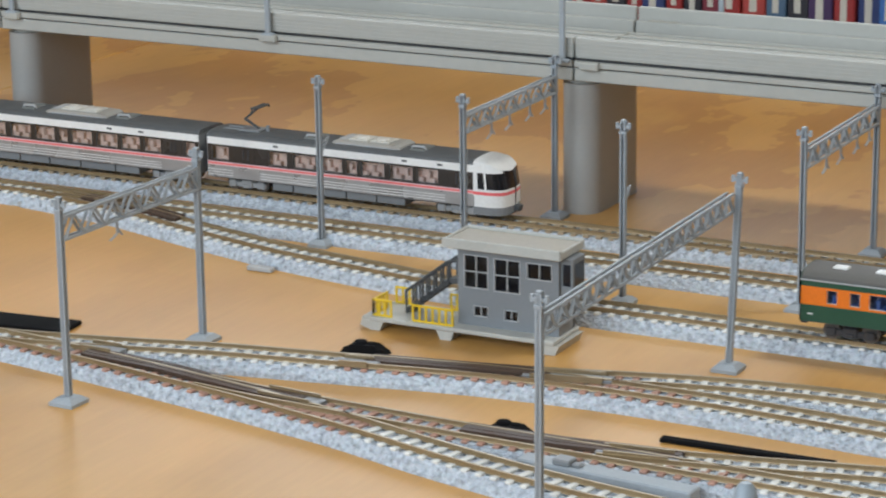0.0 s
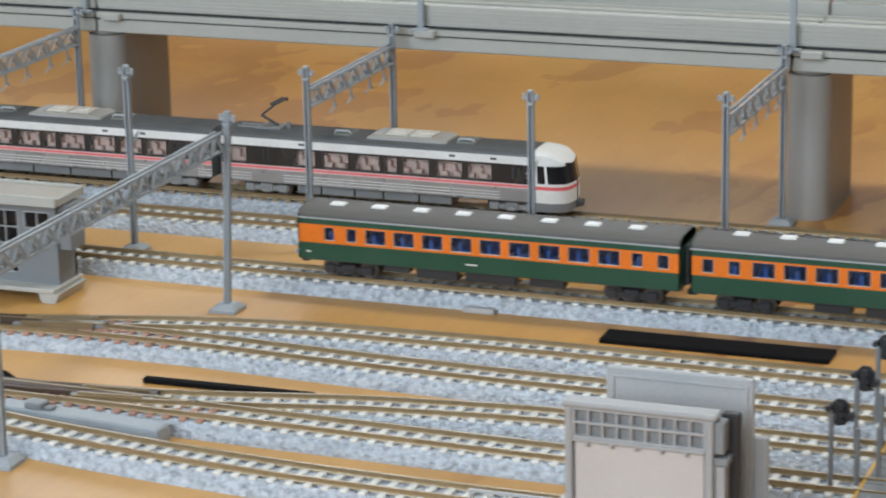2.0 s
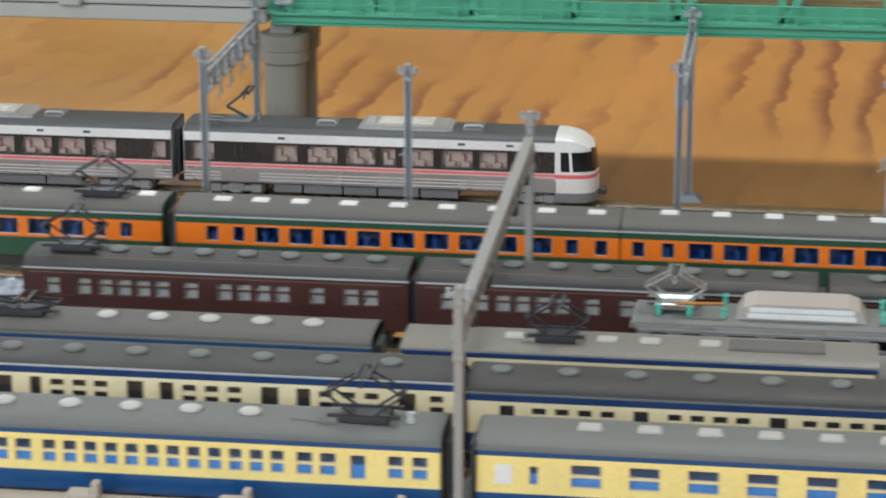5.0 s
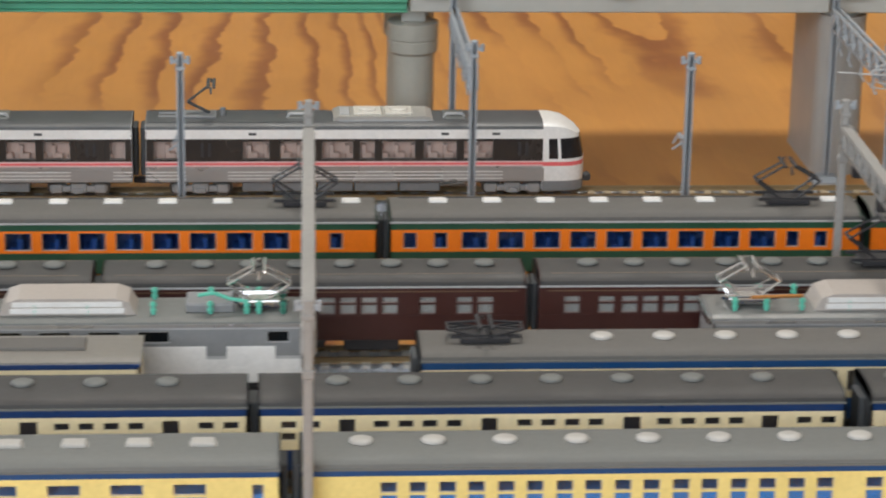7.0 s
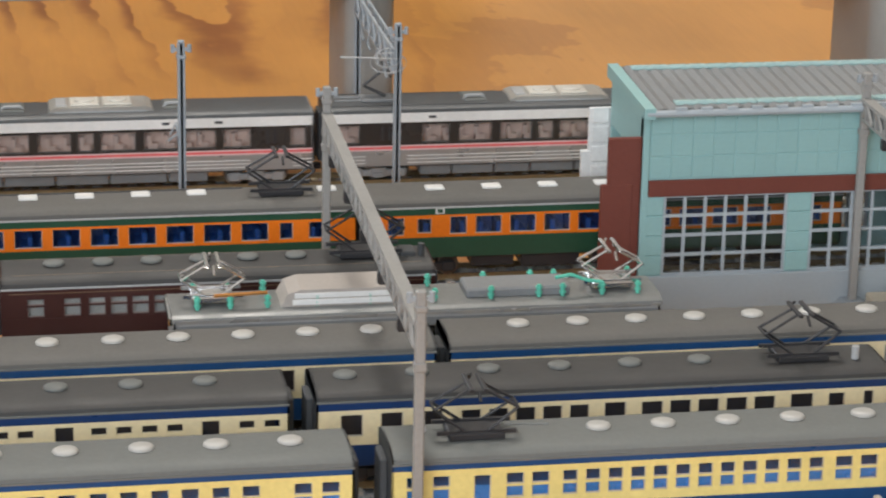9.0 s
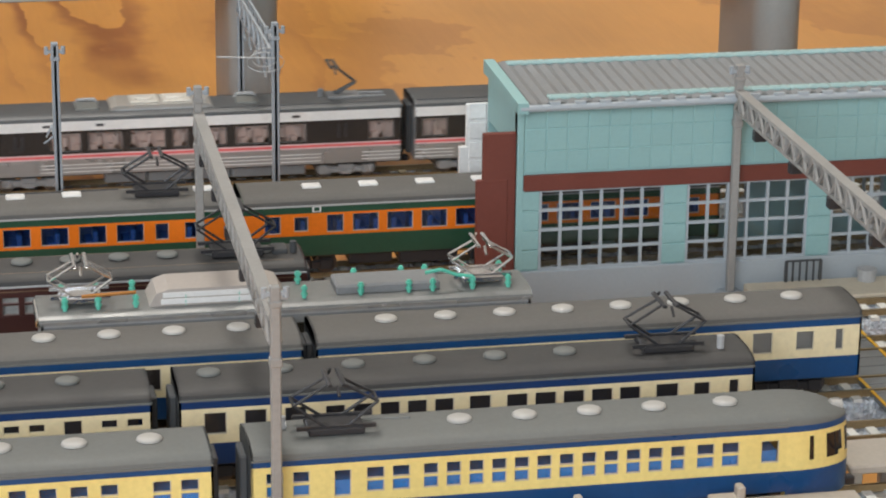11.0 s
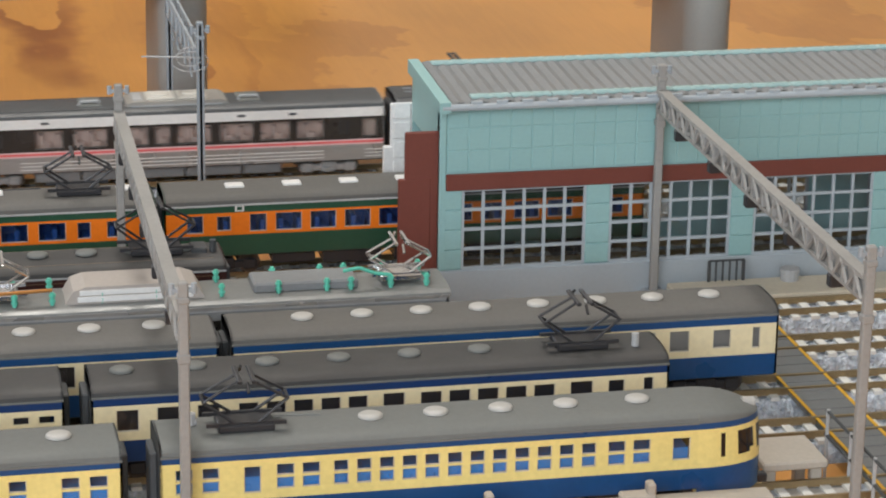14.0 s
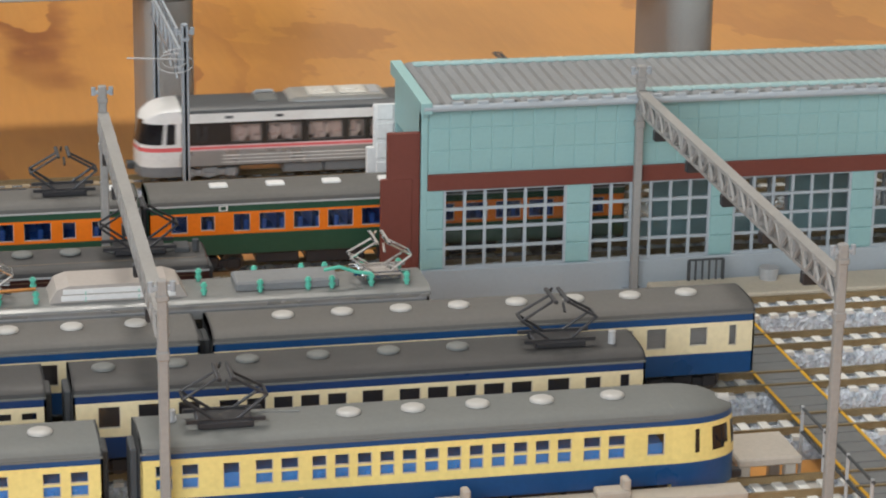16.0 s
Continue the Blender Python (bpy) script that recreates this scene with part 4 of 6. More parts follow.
    for y in (-5.2, 5.2):
        part("headlight", Geo().box(L - 2.6, y - 1.0, 15.0, L - 1.0, y + 1.0, 16.2, 0.3), mat("lamp_lens", (0.7, 0.72, 0.75), 0.1), head)
    part("coupler", Geo().box(L - 1, -1.3, 10, L + 2.4, 1.3, 12.4, 0.4).rod((L + 1.5, -2, 11.6), (L + 1.5, 2, 11.6), 0.8, 8), CHARCOAL, head)
    wm = wins + [(110.5, 119, 19.7, 25.5), (131, 136, 19.7, 25.5)]
    mid = coach("express_car", lab, "express train", L, W, 12.4, 29.2, 31.4, bands, mats, wm, EXPRESS_ROOF, SEAT_PINK, GLASS, PANE_EDGE, end_mat=MID_GREY, bog_mat=BOGIE_GREY, full=True, box_mat=mat("skirt_grey", (0.20, 0.212, 0.225), 0.45), seed=5)
    doors(mid, (14, 120.5))
    roof_kit(mid, False)
    return head, mid


def orange_cars():
    L, W = 133.0, 19.0
    bands = [(13.2, 19.0, 0), (19.0, 25.4, 1), (25.4, 27.4, 0)]
    wins = [(9.5, 13.2, 19.9, 24.6), (17.6, 21.2, 19.9, 24.6)] + [(24.3 + k * 10.15, 31.7 + k * 10.15, 19.7, 24.8) for k in range(9)] + [(116.8, 120.6, 19.9, 24.6), (125.4, 129.2, 19.9, 24.6)]
    lab = "orange and dark green coach with grey roof"
    frame = mat("window_silver", (0.62, 0.62, 0.60), 0.35, 0.5)
    cars = []
    wend = [(6.2, 10.7, 19.7, 24.8), (14.4, 18.3, 20.2, 24.4), (23.5, 28.2, 19.7, 24.8)] + [(30.7 + k * 9.65, 38.0 + k * 9.65, 19.7, 24.8) for k in range(9)] + [(120.0, 123.6, 19.9, 24.6), (126.5, 130, 19.9, 24.6)]
    last = coach("commuter_end_coach", lab + " standing in the shed", "commuter train", 136.0, W, 13.2, 27.4, 30.6, bands, [GREEN, ORANGE], wend, ROOF_GREY, SEAT_BLUE, GLASS, frame, end_mat=GREEN, rain=LIGHT_GREY, seat_top=22.8, seed=9)
    vents(last, [20.4 + k * 16.0 for k in range(7)], 30.1, "box", WHITE, -1.2)
    part("destination_box", Geo().box(19.4, -9.72, 25.7, 21.9, -9.4, 27.5, 0.1), WHITE, last)
    part("destination_blind", Geo().box(19.9, -9.78, 26.1, 21.4, -9.7, 27.1), GREEN, last)
    part("floor_tray", Geo().box(44, -5, 11.0, 100, 5, 12.4), BRASS, last)
    last.matrix_basis = mm(777.4, 8)
    for name, lb, cab, panto in (("commuter_coach", lab, 0, 0), ("commuter_cab_coach", lab + ", orange cab end", 1, 0), ("commuter_motor_coach", lab + ", black pantograph", 0, 1)):
        c = coach(name, lb, "commuter train", L, W, 13.2, 27.4, 30.6, bands, [GREEN, ORANGE], wins, ROOF_GREY, SEAT_BLUE, GLASS, frame, end_mat=ORANGE if cab else GREEN, rain=LIGHT_GREY, seat_top=22.8, seed=8)
        vents(c, [7.0] + [42.9 + k * 15.2 for k in range(6)] if panto else [13.1, 24.6, 36.6] + [51.3 + k * 14.8 for k in range(6)] if cab else [11.8 + k * 14.95 for k in range(8)], 30.1, "box", WHITE, -1.2)
        part("reservoir", Geo().rod((60, -6, 10.6), (72, -6, 10.6), 1.6, 10), BRASS, c)
        part("floor_tray", Geo().box(34, -5, 11.0, 100, 5, 12.4), BRASS, c)
        for x in (3.0, 60.0):
            part("side_marking", Geo().box(x, -9.58, 15.6, x + (1.6 if x < 10 else 4.0), -9.5, 16.1), WHITE, c)
        if panto:
            pantograph(c, 20, 30.6)
            part("roof_conduit", Geo().rod((30, -5, 30.4), (130, -5, 30.4), 0.4, 6), ROOF_DARK, c)
        if cab:
            part("cab_ladder", Geo().rod((-0.6, -7, 14), (-0.6, -7, 26), 0.3, 6).rod((-0.6, -5, 14), (-0.6, -5, 26), 0.3, 6), STEEL_BLUE, c)
        cars.append(c)
    return cars


def brown_car():
    L, W = 109.0, 18.6
    bands = [(13.0, 27.2, 0)]
    xs = [6.5, 15.5] + [21.6 + k * 5.4 for k in range(4)] + [46, 55.5, 60.9, 66.3, 71.7, 81.5, 91, 96.4]
    wins = [(x, x + 4.1, z, z + h) for x in xs for z, h in ((20.0, 2.6), (23.0, 1.6))]
    c = coach("brown_coach", "dark maroon-brown old electric coach with a grey roof", "brown train", L, W, 13.0, 27.2, 30.4, bands, [BROWN], wins, ROOF_DARK, None, GLASS, mat("brown_sash", (0.30, 0.24, 0.22), 0.4), end_mat=BROWN, rain=LIGHT_GREY, bog=(15, 15), seed=2)
    part("inner_lining", Geo().box(3, -7.4, 14, L - 3, 7.4, 25.4), SEAT_WHITE, c)
    for s in (-1, 1):
        part("waist_rib", Geo().box(0, s * 9.3 - 0.12, 19.2, L, s * 9.3 + 0.12, 19.6), BROWN, c)
        part("letter_board", Geo().box(2, s * 9.3 - 0.08, 26.0, L - 2, s * 9.3 + 0.08, 26.25), mat("dull_bronze", (0.16, 0.10, 0.06), 0.4), c)
        part("roof_walk", Geo().box(3, s * 6 - 0.3, 29.6, L - 3, s * 6 + 0.3, 30.0), mat("walk_board", (0.25, 0.18, 0.11), 0.6), c)
    vents(c, [13.5 + k * 12.2 for k in range(8)], 30.2, "dome", ROOF_MID)
    return c


def blue_cream(name, label, group, L, cream, blue, wins, roof, vent, vx, z_cream=(18.4, 25.4), seat=None, W=18.8, seed=1, end_at=(0, 1), x_start=0.0, frame=None, ze=27.6, zr=30.4, backing=(0.065, 0.05, 0.045)):
    bands = [(12.4, z_cream[0], 0), (z_cream[0], z_cream[1], 1), (z_cream[1], ze, 0)]
    c = coach(name, label, group, L, W, 12.4, ze, zr, bands, [blue, cream], wins, roof, seat, GLASS, frame or SASH, end_mat=CHARCOAL, end_at=end_at, x_start=x_start, rain=LIGHT_GREY if ze > 28 else ROOF_MID, seed=seed, seat_top=20.4)
    # block behind the panes; its dark default paints in the interior's shade
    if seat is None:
        part("inner_lining", Geo().box(x_start + 3, -W / 2 + 1.6, 14, L - 3, W / 2 - 1.6, 26.4), mat("lining_%d" % round(backing[0] * 100), backing, 0.5), c)
    vents(c, vx, zr - 0.4, "dome", vent)
    return c


def streamline_nose(car, W, cream, blue, roof, L0=17.0):
    """A rounded streamlined front at the low-x end."""
    levels = [10.5, 12.4, 15, 16.2, 17.2, 18.4, 19.4, 20.4, 21.4, 22.6, 23.8, 25.0, 26.2, 27.6]
    rs = []
    N = 17
    for k in range(N):
        u = 1 - k / (N - 1)
        w = max(0.4, W / 2 * (1 - u ** 2.6) ** (1 / 2.0))
        zt = 30.4 - 3.2 * u ** 3
        sec = section(w, 10.5, zt, levels, min(27.6, zt - 0.5), zt)
        rs.append([(L0 * (1 - u) + 1.2 * u * max(0, z - 20) / 10, y, z) for y, z in sec])

    def pick(x, y, z):
        if z > 27.6 - 0.8 * max(0, 1 - x / L0) ** 2:
            return 2
        if z > 26.15 or z < 17.2:
            return 1
        ang = math.degrees(math.atan2(abs(y), L0 - x))
        if 19.5 < z < 25 and (5 < ang < 20 or 26 < ang < 42 or 56 < ang < 62):
            return 3
        return 0
    smooth(part("streamlined_nose", Geo().rings(rs, pick), [cream, blue, roof, mat("cab_glass", (0.012, 0.012, 0.015), 0.08, var=0.0, bump=0)], car))
    part("coupler", Geo().box(-2.2, -1.2, 9.2, 1.5, 1.2, 11.2, 0.3), BLACK, car)


def locomotive(name, label, L, W, skirt, upper, stripe, roof, insul=True, front=None, white_panel=False):
    c = thing(name, label, "locomotive", "electric locomotives")
    g = Geo()
    za, zc = (22.8, 25.8) if white_panel else (20.3, 24.3)
    wins = [(x, x + 5.4, za, zc) for x in (3.5, 12)] + [(24 + k * 12, 32 + k * 12, za, zc) for k in range(int((L - 50) / 12))] + [(L - 9, L - 3.5, za, zc)]
    side_cells(g, L, W, [(12.4, 18.6, 0), (18.6, 19.4, 2), (19.4, 26.4, 1), (26.4, 27.4, 2)], wins, reveal=1)
    part("body", g, [skirt, upper, stripe], c)
    panes(c, W, wins, SMOKE, LIGHT_GREY)
    prof = [(-W / 2, 12.4), *roof_prof(W, 27.4, 29.4), (W / 2, 12.4)]
    for x in (0, L - 0.6):
        part("front", Geo().prism_x(prof, x, x + 0.6), front or upper, c)
    part("machine_room", Geo().box(3, -W / 2 + 2, 13, L - 3, W / 2 - 2, 26.5), mat("machine_pale", (0.42, 0.50, 0.44), 0.5) if white_panel else MID_GREY, c)
    smooth(part("roof", Geo().prism_x(roof_prof(W + 0.5, 27.4, 29.4), -0.4, L + 0.4), roof, c))
    part("rain_gutter", Geo().box(0, -W / 2 - 0.4, 27.0, L, -W / 2 + 0.2, 27.8).box(0, W / 2 - 0.2, 27.0, L, W / 2 + 0.4, 27.8), SILVER if insul else stripe, c)
    for x in (15, L - 15):
        bogie(c, x)
    bogie(c, L / 2)
    part("underframe", Geo().box(4, -7, 10.4, L - 4, 7, 12.6, 0.3), BLACK, c)
    for x in (-2.5, L):
        part("coupler", Geo().box(x, -1.2, 9.4, x + 2.5, 1.2, 11.4, 0.3), BLACK, c)
    if insul:
        part("roof_hatch", Geo().prism_y([(26, 29), (60, 29), (58, 32.4), (55, 33.4), (31, 33.4), (28, 32.4)], -6, 6), mat("hatch_pale", (0.42, 0.38, 0.35), 0.5), c)
        part("roof_hatch", Geo().box(72, -5, 29, 98 if L > 110 else 84, 5, 31.6, 0.5), MID_GREY, c)
        part("hatch_louvre", Geo().box(29, -6.3, 29.6, 57, -5.9, 31.0, 0.1).box(29.5, -6.3, 31.3, 56.5, -5.9, 32.6, 0.1), WHITE, c)
        for x in (6, 14, 23, 35, 48, 64, 78, 90, 96, L - 14, L - 5):
            for y in (-5.5, 5.5):
                part("insulator", Geo().rod((x, y, 29), (x, y, 32.4), 0.55, 8).rod((x, y, 30), (x, y, 30.5), 0.85, 8).rod((x, y, 31.4), (x, y, 31.9), 0.85, 8), MINT, c)
        part("copper_wire", Geo().rod((10, -5.5, 32.6), (23, -5.5, 33), 0.5, 6), COPPER, c)
        part("green_wire", Geo().strip([(L - 26, -5.5, 34), (L - 22, -5.5, 34.6), (L - 18, -5.5, 33), (L - 14, -5.5, 32.4)], 0.5), MINT, c)
        pantograph(c, 10, 30.2, True, CHROME, 0.85)
        pantograph(c, L - 11, 30.2, True, CHROME, 0.85)
        part("front_step", Geo().box(-1.2, -8, 26, 1, 8, 28.2, 0.3), CHROME, c)
    else:
        pantograph(c, 38.5, 29.4, True, None, 0.85)
        part("roof_hatch", Geo().box(82, -4, 29, 106, 4, 30.0, 0.4), ROOF_GREY, c)
        vents(c, [28, 51.4, 62.2, 77.4], 29.0, "box", OFFWHITE)
    if white_panel:
        for x, w in ((28, 30), (60, 17), (82, 12)):
            part("side_panel", Geo().box(x, -W / 2 - 0.2, 12.8, x + w, -W / 2, 22.0, 0.08), WHITE, c)
    return c


def fleet():
    """All trains; returns the moving cars with their distance behind the front."""
    head, mid = express_cars()
    head_back = copy_thing(head, mm(0, 0))
    moving = [(head, -138.0, 0)]
    moving.append((mid, -142.0 - 138.0, 0))
    tail = copy_thing(head, mm(0, 0))
    moving.append((tail, -284.0, 180))
    moving.append((head_back, -423.6 - 138.0, 0))
    mid2 = copy_thing(mid, mm(0, 0))
    moving.append((mid2, -565.6 - 138.0, 0))
    tail2 = copy_thing(head, mm(0, 0))
    moving.append((tail2, -707.6, 180))

    plain, cab, motor = orange_cars()
    place = [(plain, 100.0), (motor, 236.4), (cab, 373.0), (motor, 505.5), (motor, 642.0)]
    used = set()
    for c, x in place:
        m = mm(x, 8)
        if c is motor:
            m = mm(x + 133, 8, 0, 180)
        if c in used:
            copy_thing(c, m)
        else:
            c.matrix_basis = m
            used.add(c)

    b = brown_car()
    b.matrix_basis = mm(342.6, -48)
    for x in (454, 565.5, 678):
        copy_thing(b, mm(x, -48))
    pn = thing("roof_pantograph", "folded black pantograph on the end of the brown coach roof", "pantograph", at=(342.6, -48, 0))
    pantograph(pn, 13, 30.6, True)
    pn = thing("roof_pantograph", "raised black pantograph on the end of the brown coach roof", "pantograph", at=(678, -48, 0))
    pantograph(pn, 92, 30.6, True, None, 1.1)
    part("cable_box", Geo().box(101, -3, 30.0, 105, 3, 31.6, 0.3).rod((106.5, -2, 29.8), (106.5, -2, 33.4), 0.9, 8), CHARCOAL, pn)

    white_loco = locomotive("electric_locomotive", "grey and white electric locomotive with mint insulators on its roof", 101, 18.6, WHITE, MID_GREY, LIGHT_GREY, ROOF_MID, True, LIGHT_GREY, True)
    white_loco.matrix_basis = mm(515.5, -77)
    grey_loco = locomotive("electric_locomotive", "long grey electric locomotive with raised silver pantographs", 120, 18.6, BLUE, MID_GREY, LIGHT_GREY, mat("loco_roof_grey", (0.20, 0.205, 0.20), 0.35), True, LIGHT_GREY)
    grey_loco.matrix_basis = mm(718.5, -77)
    tan_loco = locomotive("electric_locomotive", "navy and cream electric locomotive with folded pantograph", 119, 18.6, NAVY, CREAM, NAVY, mat("tan_roof", (0.20, 0.19, 0.17), 0.55), False, CREAM)
    tan_loco.matrix_basis = mm(458.4, -105)

    # blue and cream train on the third yard track
    wb = [(4.5, 6.5, 19.4, 24.8), (12, 16.5, 19.8, 24.6), (22.5, 27.5, 19.4, 24.8)] + [(31 + k * 7.2, 36 + k * 7.2, 19.4, 24.8) for k in range(11)] + [(113, 118, 19.8, 24.6), (124, 128.5, 19.4, 24.8)]
    blue = blue_cream("blue_cream_coach", "blue and cream coach with a grey roof and pale domed vents", "blue and cream train", 134.0, CREAM, BLUE, wb, ROOF_GREY, OFFWHITE, [15 + k * 14.4 for k in range(8)], z_cream=(17.8, 25.7), seed=4, backing=(0.40, 0.38, 0.35))
    blue.matrix_basis = mm(914.5, -105, 0, 180)
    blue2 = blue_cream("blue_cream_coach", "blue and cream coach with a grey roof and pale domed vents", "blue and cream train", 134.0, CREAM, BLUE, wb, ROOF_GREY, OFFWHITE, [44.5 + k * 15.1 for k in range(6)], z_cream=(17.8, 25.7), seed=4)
    pantograph(blue2, 16, 30.4, False)
    blue2.matrix_basis = mm(643.5, -105)
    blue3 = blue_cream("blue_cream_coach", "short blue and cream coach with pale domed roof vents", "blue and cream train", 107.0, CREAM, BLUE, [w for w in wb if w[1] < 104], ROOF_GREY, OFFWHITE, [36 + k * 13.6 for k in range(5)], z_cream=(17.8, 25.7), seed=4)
    pantograph(blue3, 14, 30.4, False)
    blue3.matrix_basis = mm(343.8, -105)

    # navy and cream train with dark roof on the fourth track
    def pairs(xs, w=3.6):
        return [q for x in xs for q in ((x, x + w, 19.5, 21.6), (x, x + w, 22.4, 24.4))]
    wn = [(3.9, 5.4, 19.6, 24.6), (15.7, 20.1, 18.9, 24.8), (24.5, 27.5, 18.9, 24.8), (49, 53.4, 18.9, 24.8), (57.3, 61, 18.9, 24.8), (82.6, 87.2, 18.9, 24.8), (91.4, 95.1, 18.9, 24.8), (116.5, 121, 18.9, 24.8)]
    wn += pairs((29.7, 35.3, 40.7, 63, 68.6, 74.3, 97, 102.6, 108.3, 124.2)) + pairs((9.6,), 2.4)
    wn = [(a, b, c + 1.9, d + 1.9) for a, b, c, d in wn]
    lab = "navy and cream electric coach with a dark grey roof"
    ends_from = pairs((2.0, 7.6, 23.4, 28.9, 34.5, 40.0, 55.8, 61.2, 66.7, 72.1, 88.2, 93.7, 99.2, 104.8)) + [(15.3, 19.4, 18.9, 24.8), (47.1, 51.4, 18.9, 24.8), (80, 83.9, 18.9, 24.8), (112.4, 116.3, 18.9, 24.8)]
    for x, L, wins, vx in ((345.3, 131.0, wn, [17.6 + k * 16.0 for k in range(7)]),
                           (478.4, 124.4, ends_from, [18.2 + k * 16.4 for k in range(7)]),
                           (605.2, 134.4, ends_from + pairs((120.4, 125.8)), [17.8 + k * 16.4 for k in range(7)])):
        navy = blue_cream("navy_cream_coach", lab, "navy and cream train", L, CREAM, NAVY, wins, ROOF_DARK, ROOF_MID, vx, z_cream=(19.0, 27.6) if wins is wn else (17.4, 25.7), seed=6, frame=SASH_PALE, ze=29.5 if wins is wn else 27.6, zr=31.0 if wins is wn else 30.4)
        for s in (-1, 1):
            part("roof_walk", Geo().box(3, s * 6.3 - 0.2, 29.4 + (0.9 if wins is wn else 0), L - 3, s * 6.3 + 0.2, 29.75 + (0.9 if wins is wn else 0)), mat("walk_board", (0.25, 0.18, 0.11), 0.6), navy)
        navy.matrix_basis = mm(x, -134) if wins is wn else mm(x + L, -134, 0, 180)
    wm = [(3.6, 6.0, 19.2, 24.8), (10.5, 14.4, 19.4, 24.6), (18, 23.4, 18.6, 24.8)] + [(27 + k * 6.6, 32 + k * 6.6, 19.4, 24.6) for k in range(5)] + [(62, 67, 18.6, 24.8)] + [(70.5 + k * 6.2, 75 + k * 6.2, 19.4, 24.6) for k in range(5)] + [(104, 109, 18.6, 24.8), (113, 118, 18.6, 24.8), (122, 127, 19.4, 24.6)]
    navy_m = blue_cream("navy_cream_motor_coach", "navy and cream motor coach with pantograph on its dark roof", "navy and cream train", 132.5, CREAM, NAVY, wm, ROOF_DARK, ROOF_MID, [42.8 + k * 16.4 for k in range(6)], z_cream=(17.4, 25.7), seed=6)
    pantograph(navy_m, 19.2, 30.4)
    part("whistle", Geo().rod((6.5, 3, 29.5), (6.5, 3, 33.4), 0.9, 8), LIGHT_GREY, navy_m)
    navy_m.matrix_basis = mm(878.0, -134, 0, 180)

    # streamlined yellow-cream and navy train in front
    def small(x0, n, p, w):
        out = []
        for k in range(n):
            out += [(x0 + k * p, x0 + k * p + w, 19.2, 21.8), (x0 + k * p, x0 + k * p + w, 22.2, 24.8)]
        return out
    wf = [(18.8, 22.8, 19.4, 24.6)] + small(27.8, 2, 5.6, 3.9) + small(40.0, 12, 4.92, 3.2) + small(100.2, 2, 5.5, 3.8) + [(112.8, 116.4, 18.6, 24.6)] + small(121.6, 2, 5.6, 3.6)
    nose_l = blue_cream("streamlined_coach", "yellow-cream and navy streamlined coach with rounded nose", "streamlined train", 134.0, YELLOW_CREAM, BLUE, wf, ROOF_MID, OFFWHITE, [28.5, 44.6, 59.1, 73.5, 87.8], z_cream=(17.2, 26.2), seat=SEAT_SKY, seed=7, end_at=(1,), x_start=17.0)
    streamline_nose(nose_l, 18.8, YELLOW_CREAM, BLUE, ROOF_MID)
    pantograph(nose_l, 115, 30.4)
    part("roof_conduit", Geo().strip([(98, -3, 30.4), (106, -4, 30.3), (128, -6.5, 29.6), (131, -8, 28.6)], 0.35), ROOF_MID, nose_l)
    part("whistle", Geo().rod((126, -2, 30), (126, -2, 33), 0.9, 8).rod((125, -2, 31), (127, -2, 31), 0.7, 8), LIGHT_GREY, nose_l)
    part("headlight", Geo().rod((1.9, 0, 28.2), (4.4, 0, 28.5), 1.15, 14).rod((1.7, 0, 28.18), (2.0, 0, 28.2), 1.3, 14), OFFWHITE, nose_l)
    nose_l.matrix_basis = mm(343.6, -171)
    nose_r = copy_thing(nose_l, mm(890.6, -171, 0, 180))
    wk = [(12.5, 14.6, 19.4, 24.0)] + small(22, 7, 13.3, 7.0) + [(118.5, 121, 19.4, 24.6)]
    mid_a = blue_cream("streamlined_middle_coach", "yellow-cream and navy coach with square roof vents", "streamlined train", 124.6, YELLOW_CREAM, BLUE, wk, ROOF_MID, OFFWHITE, [], z_cream=(17.2, 26.2), seat=SEAT_SKY, seed=7)
    part("blank_window", Geo().box(4.6, -9.5, 19.4, 8.6, -9.36, 24.2, 0.05), WHITE, mid_a)
    vents(mid_a, [25.6 + k * 13.75 for k in range(7)], 30.1, "box", OFFWHITE)
    mid_a.matrix_basis = mm(485.2, -171)
    mid_b = blue_cream("streamlined_middle_coach", "yellow-cream and navy coach with domed roof vents", "streamlined train", 134.8, YELLOW_CREAM, BLUE, small(17, 8, 12.6, 3.7) + small(23.2, 8, 12.6, 3.7) + small(122.2, 2, 5.8, 3.8), ROOF_MID, OFFWHITE, [13.3 + k * 15.6 for k in range(8)], z_cream=(17.2, 26.2), seat=SEAT_SKY, seed=7)
    mid_b.matrix_basis = mm(614.0, -171)
    return moving


RUN = [(0.0, -56.0), (0.7, 19.5), (1.5, 109.5), (2.5, 220.5), (3.5, 329.0), (4.5, 437.0), (7.0, 708.8), (7.5, 759.8), (8.0, 811.2), (9.0, 916.6), (9.5, 969.8), (12.0, 1224.0), (12.5, 1275.0), (14.5, 1471.5), (16.0, 1629.0)]


def motions():
    for car, off, turn in MOVING:
        walk(car, [(t, mm(s + off, 101, 0, turn)) for t, s in RUN])


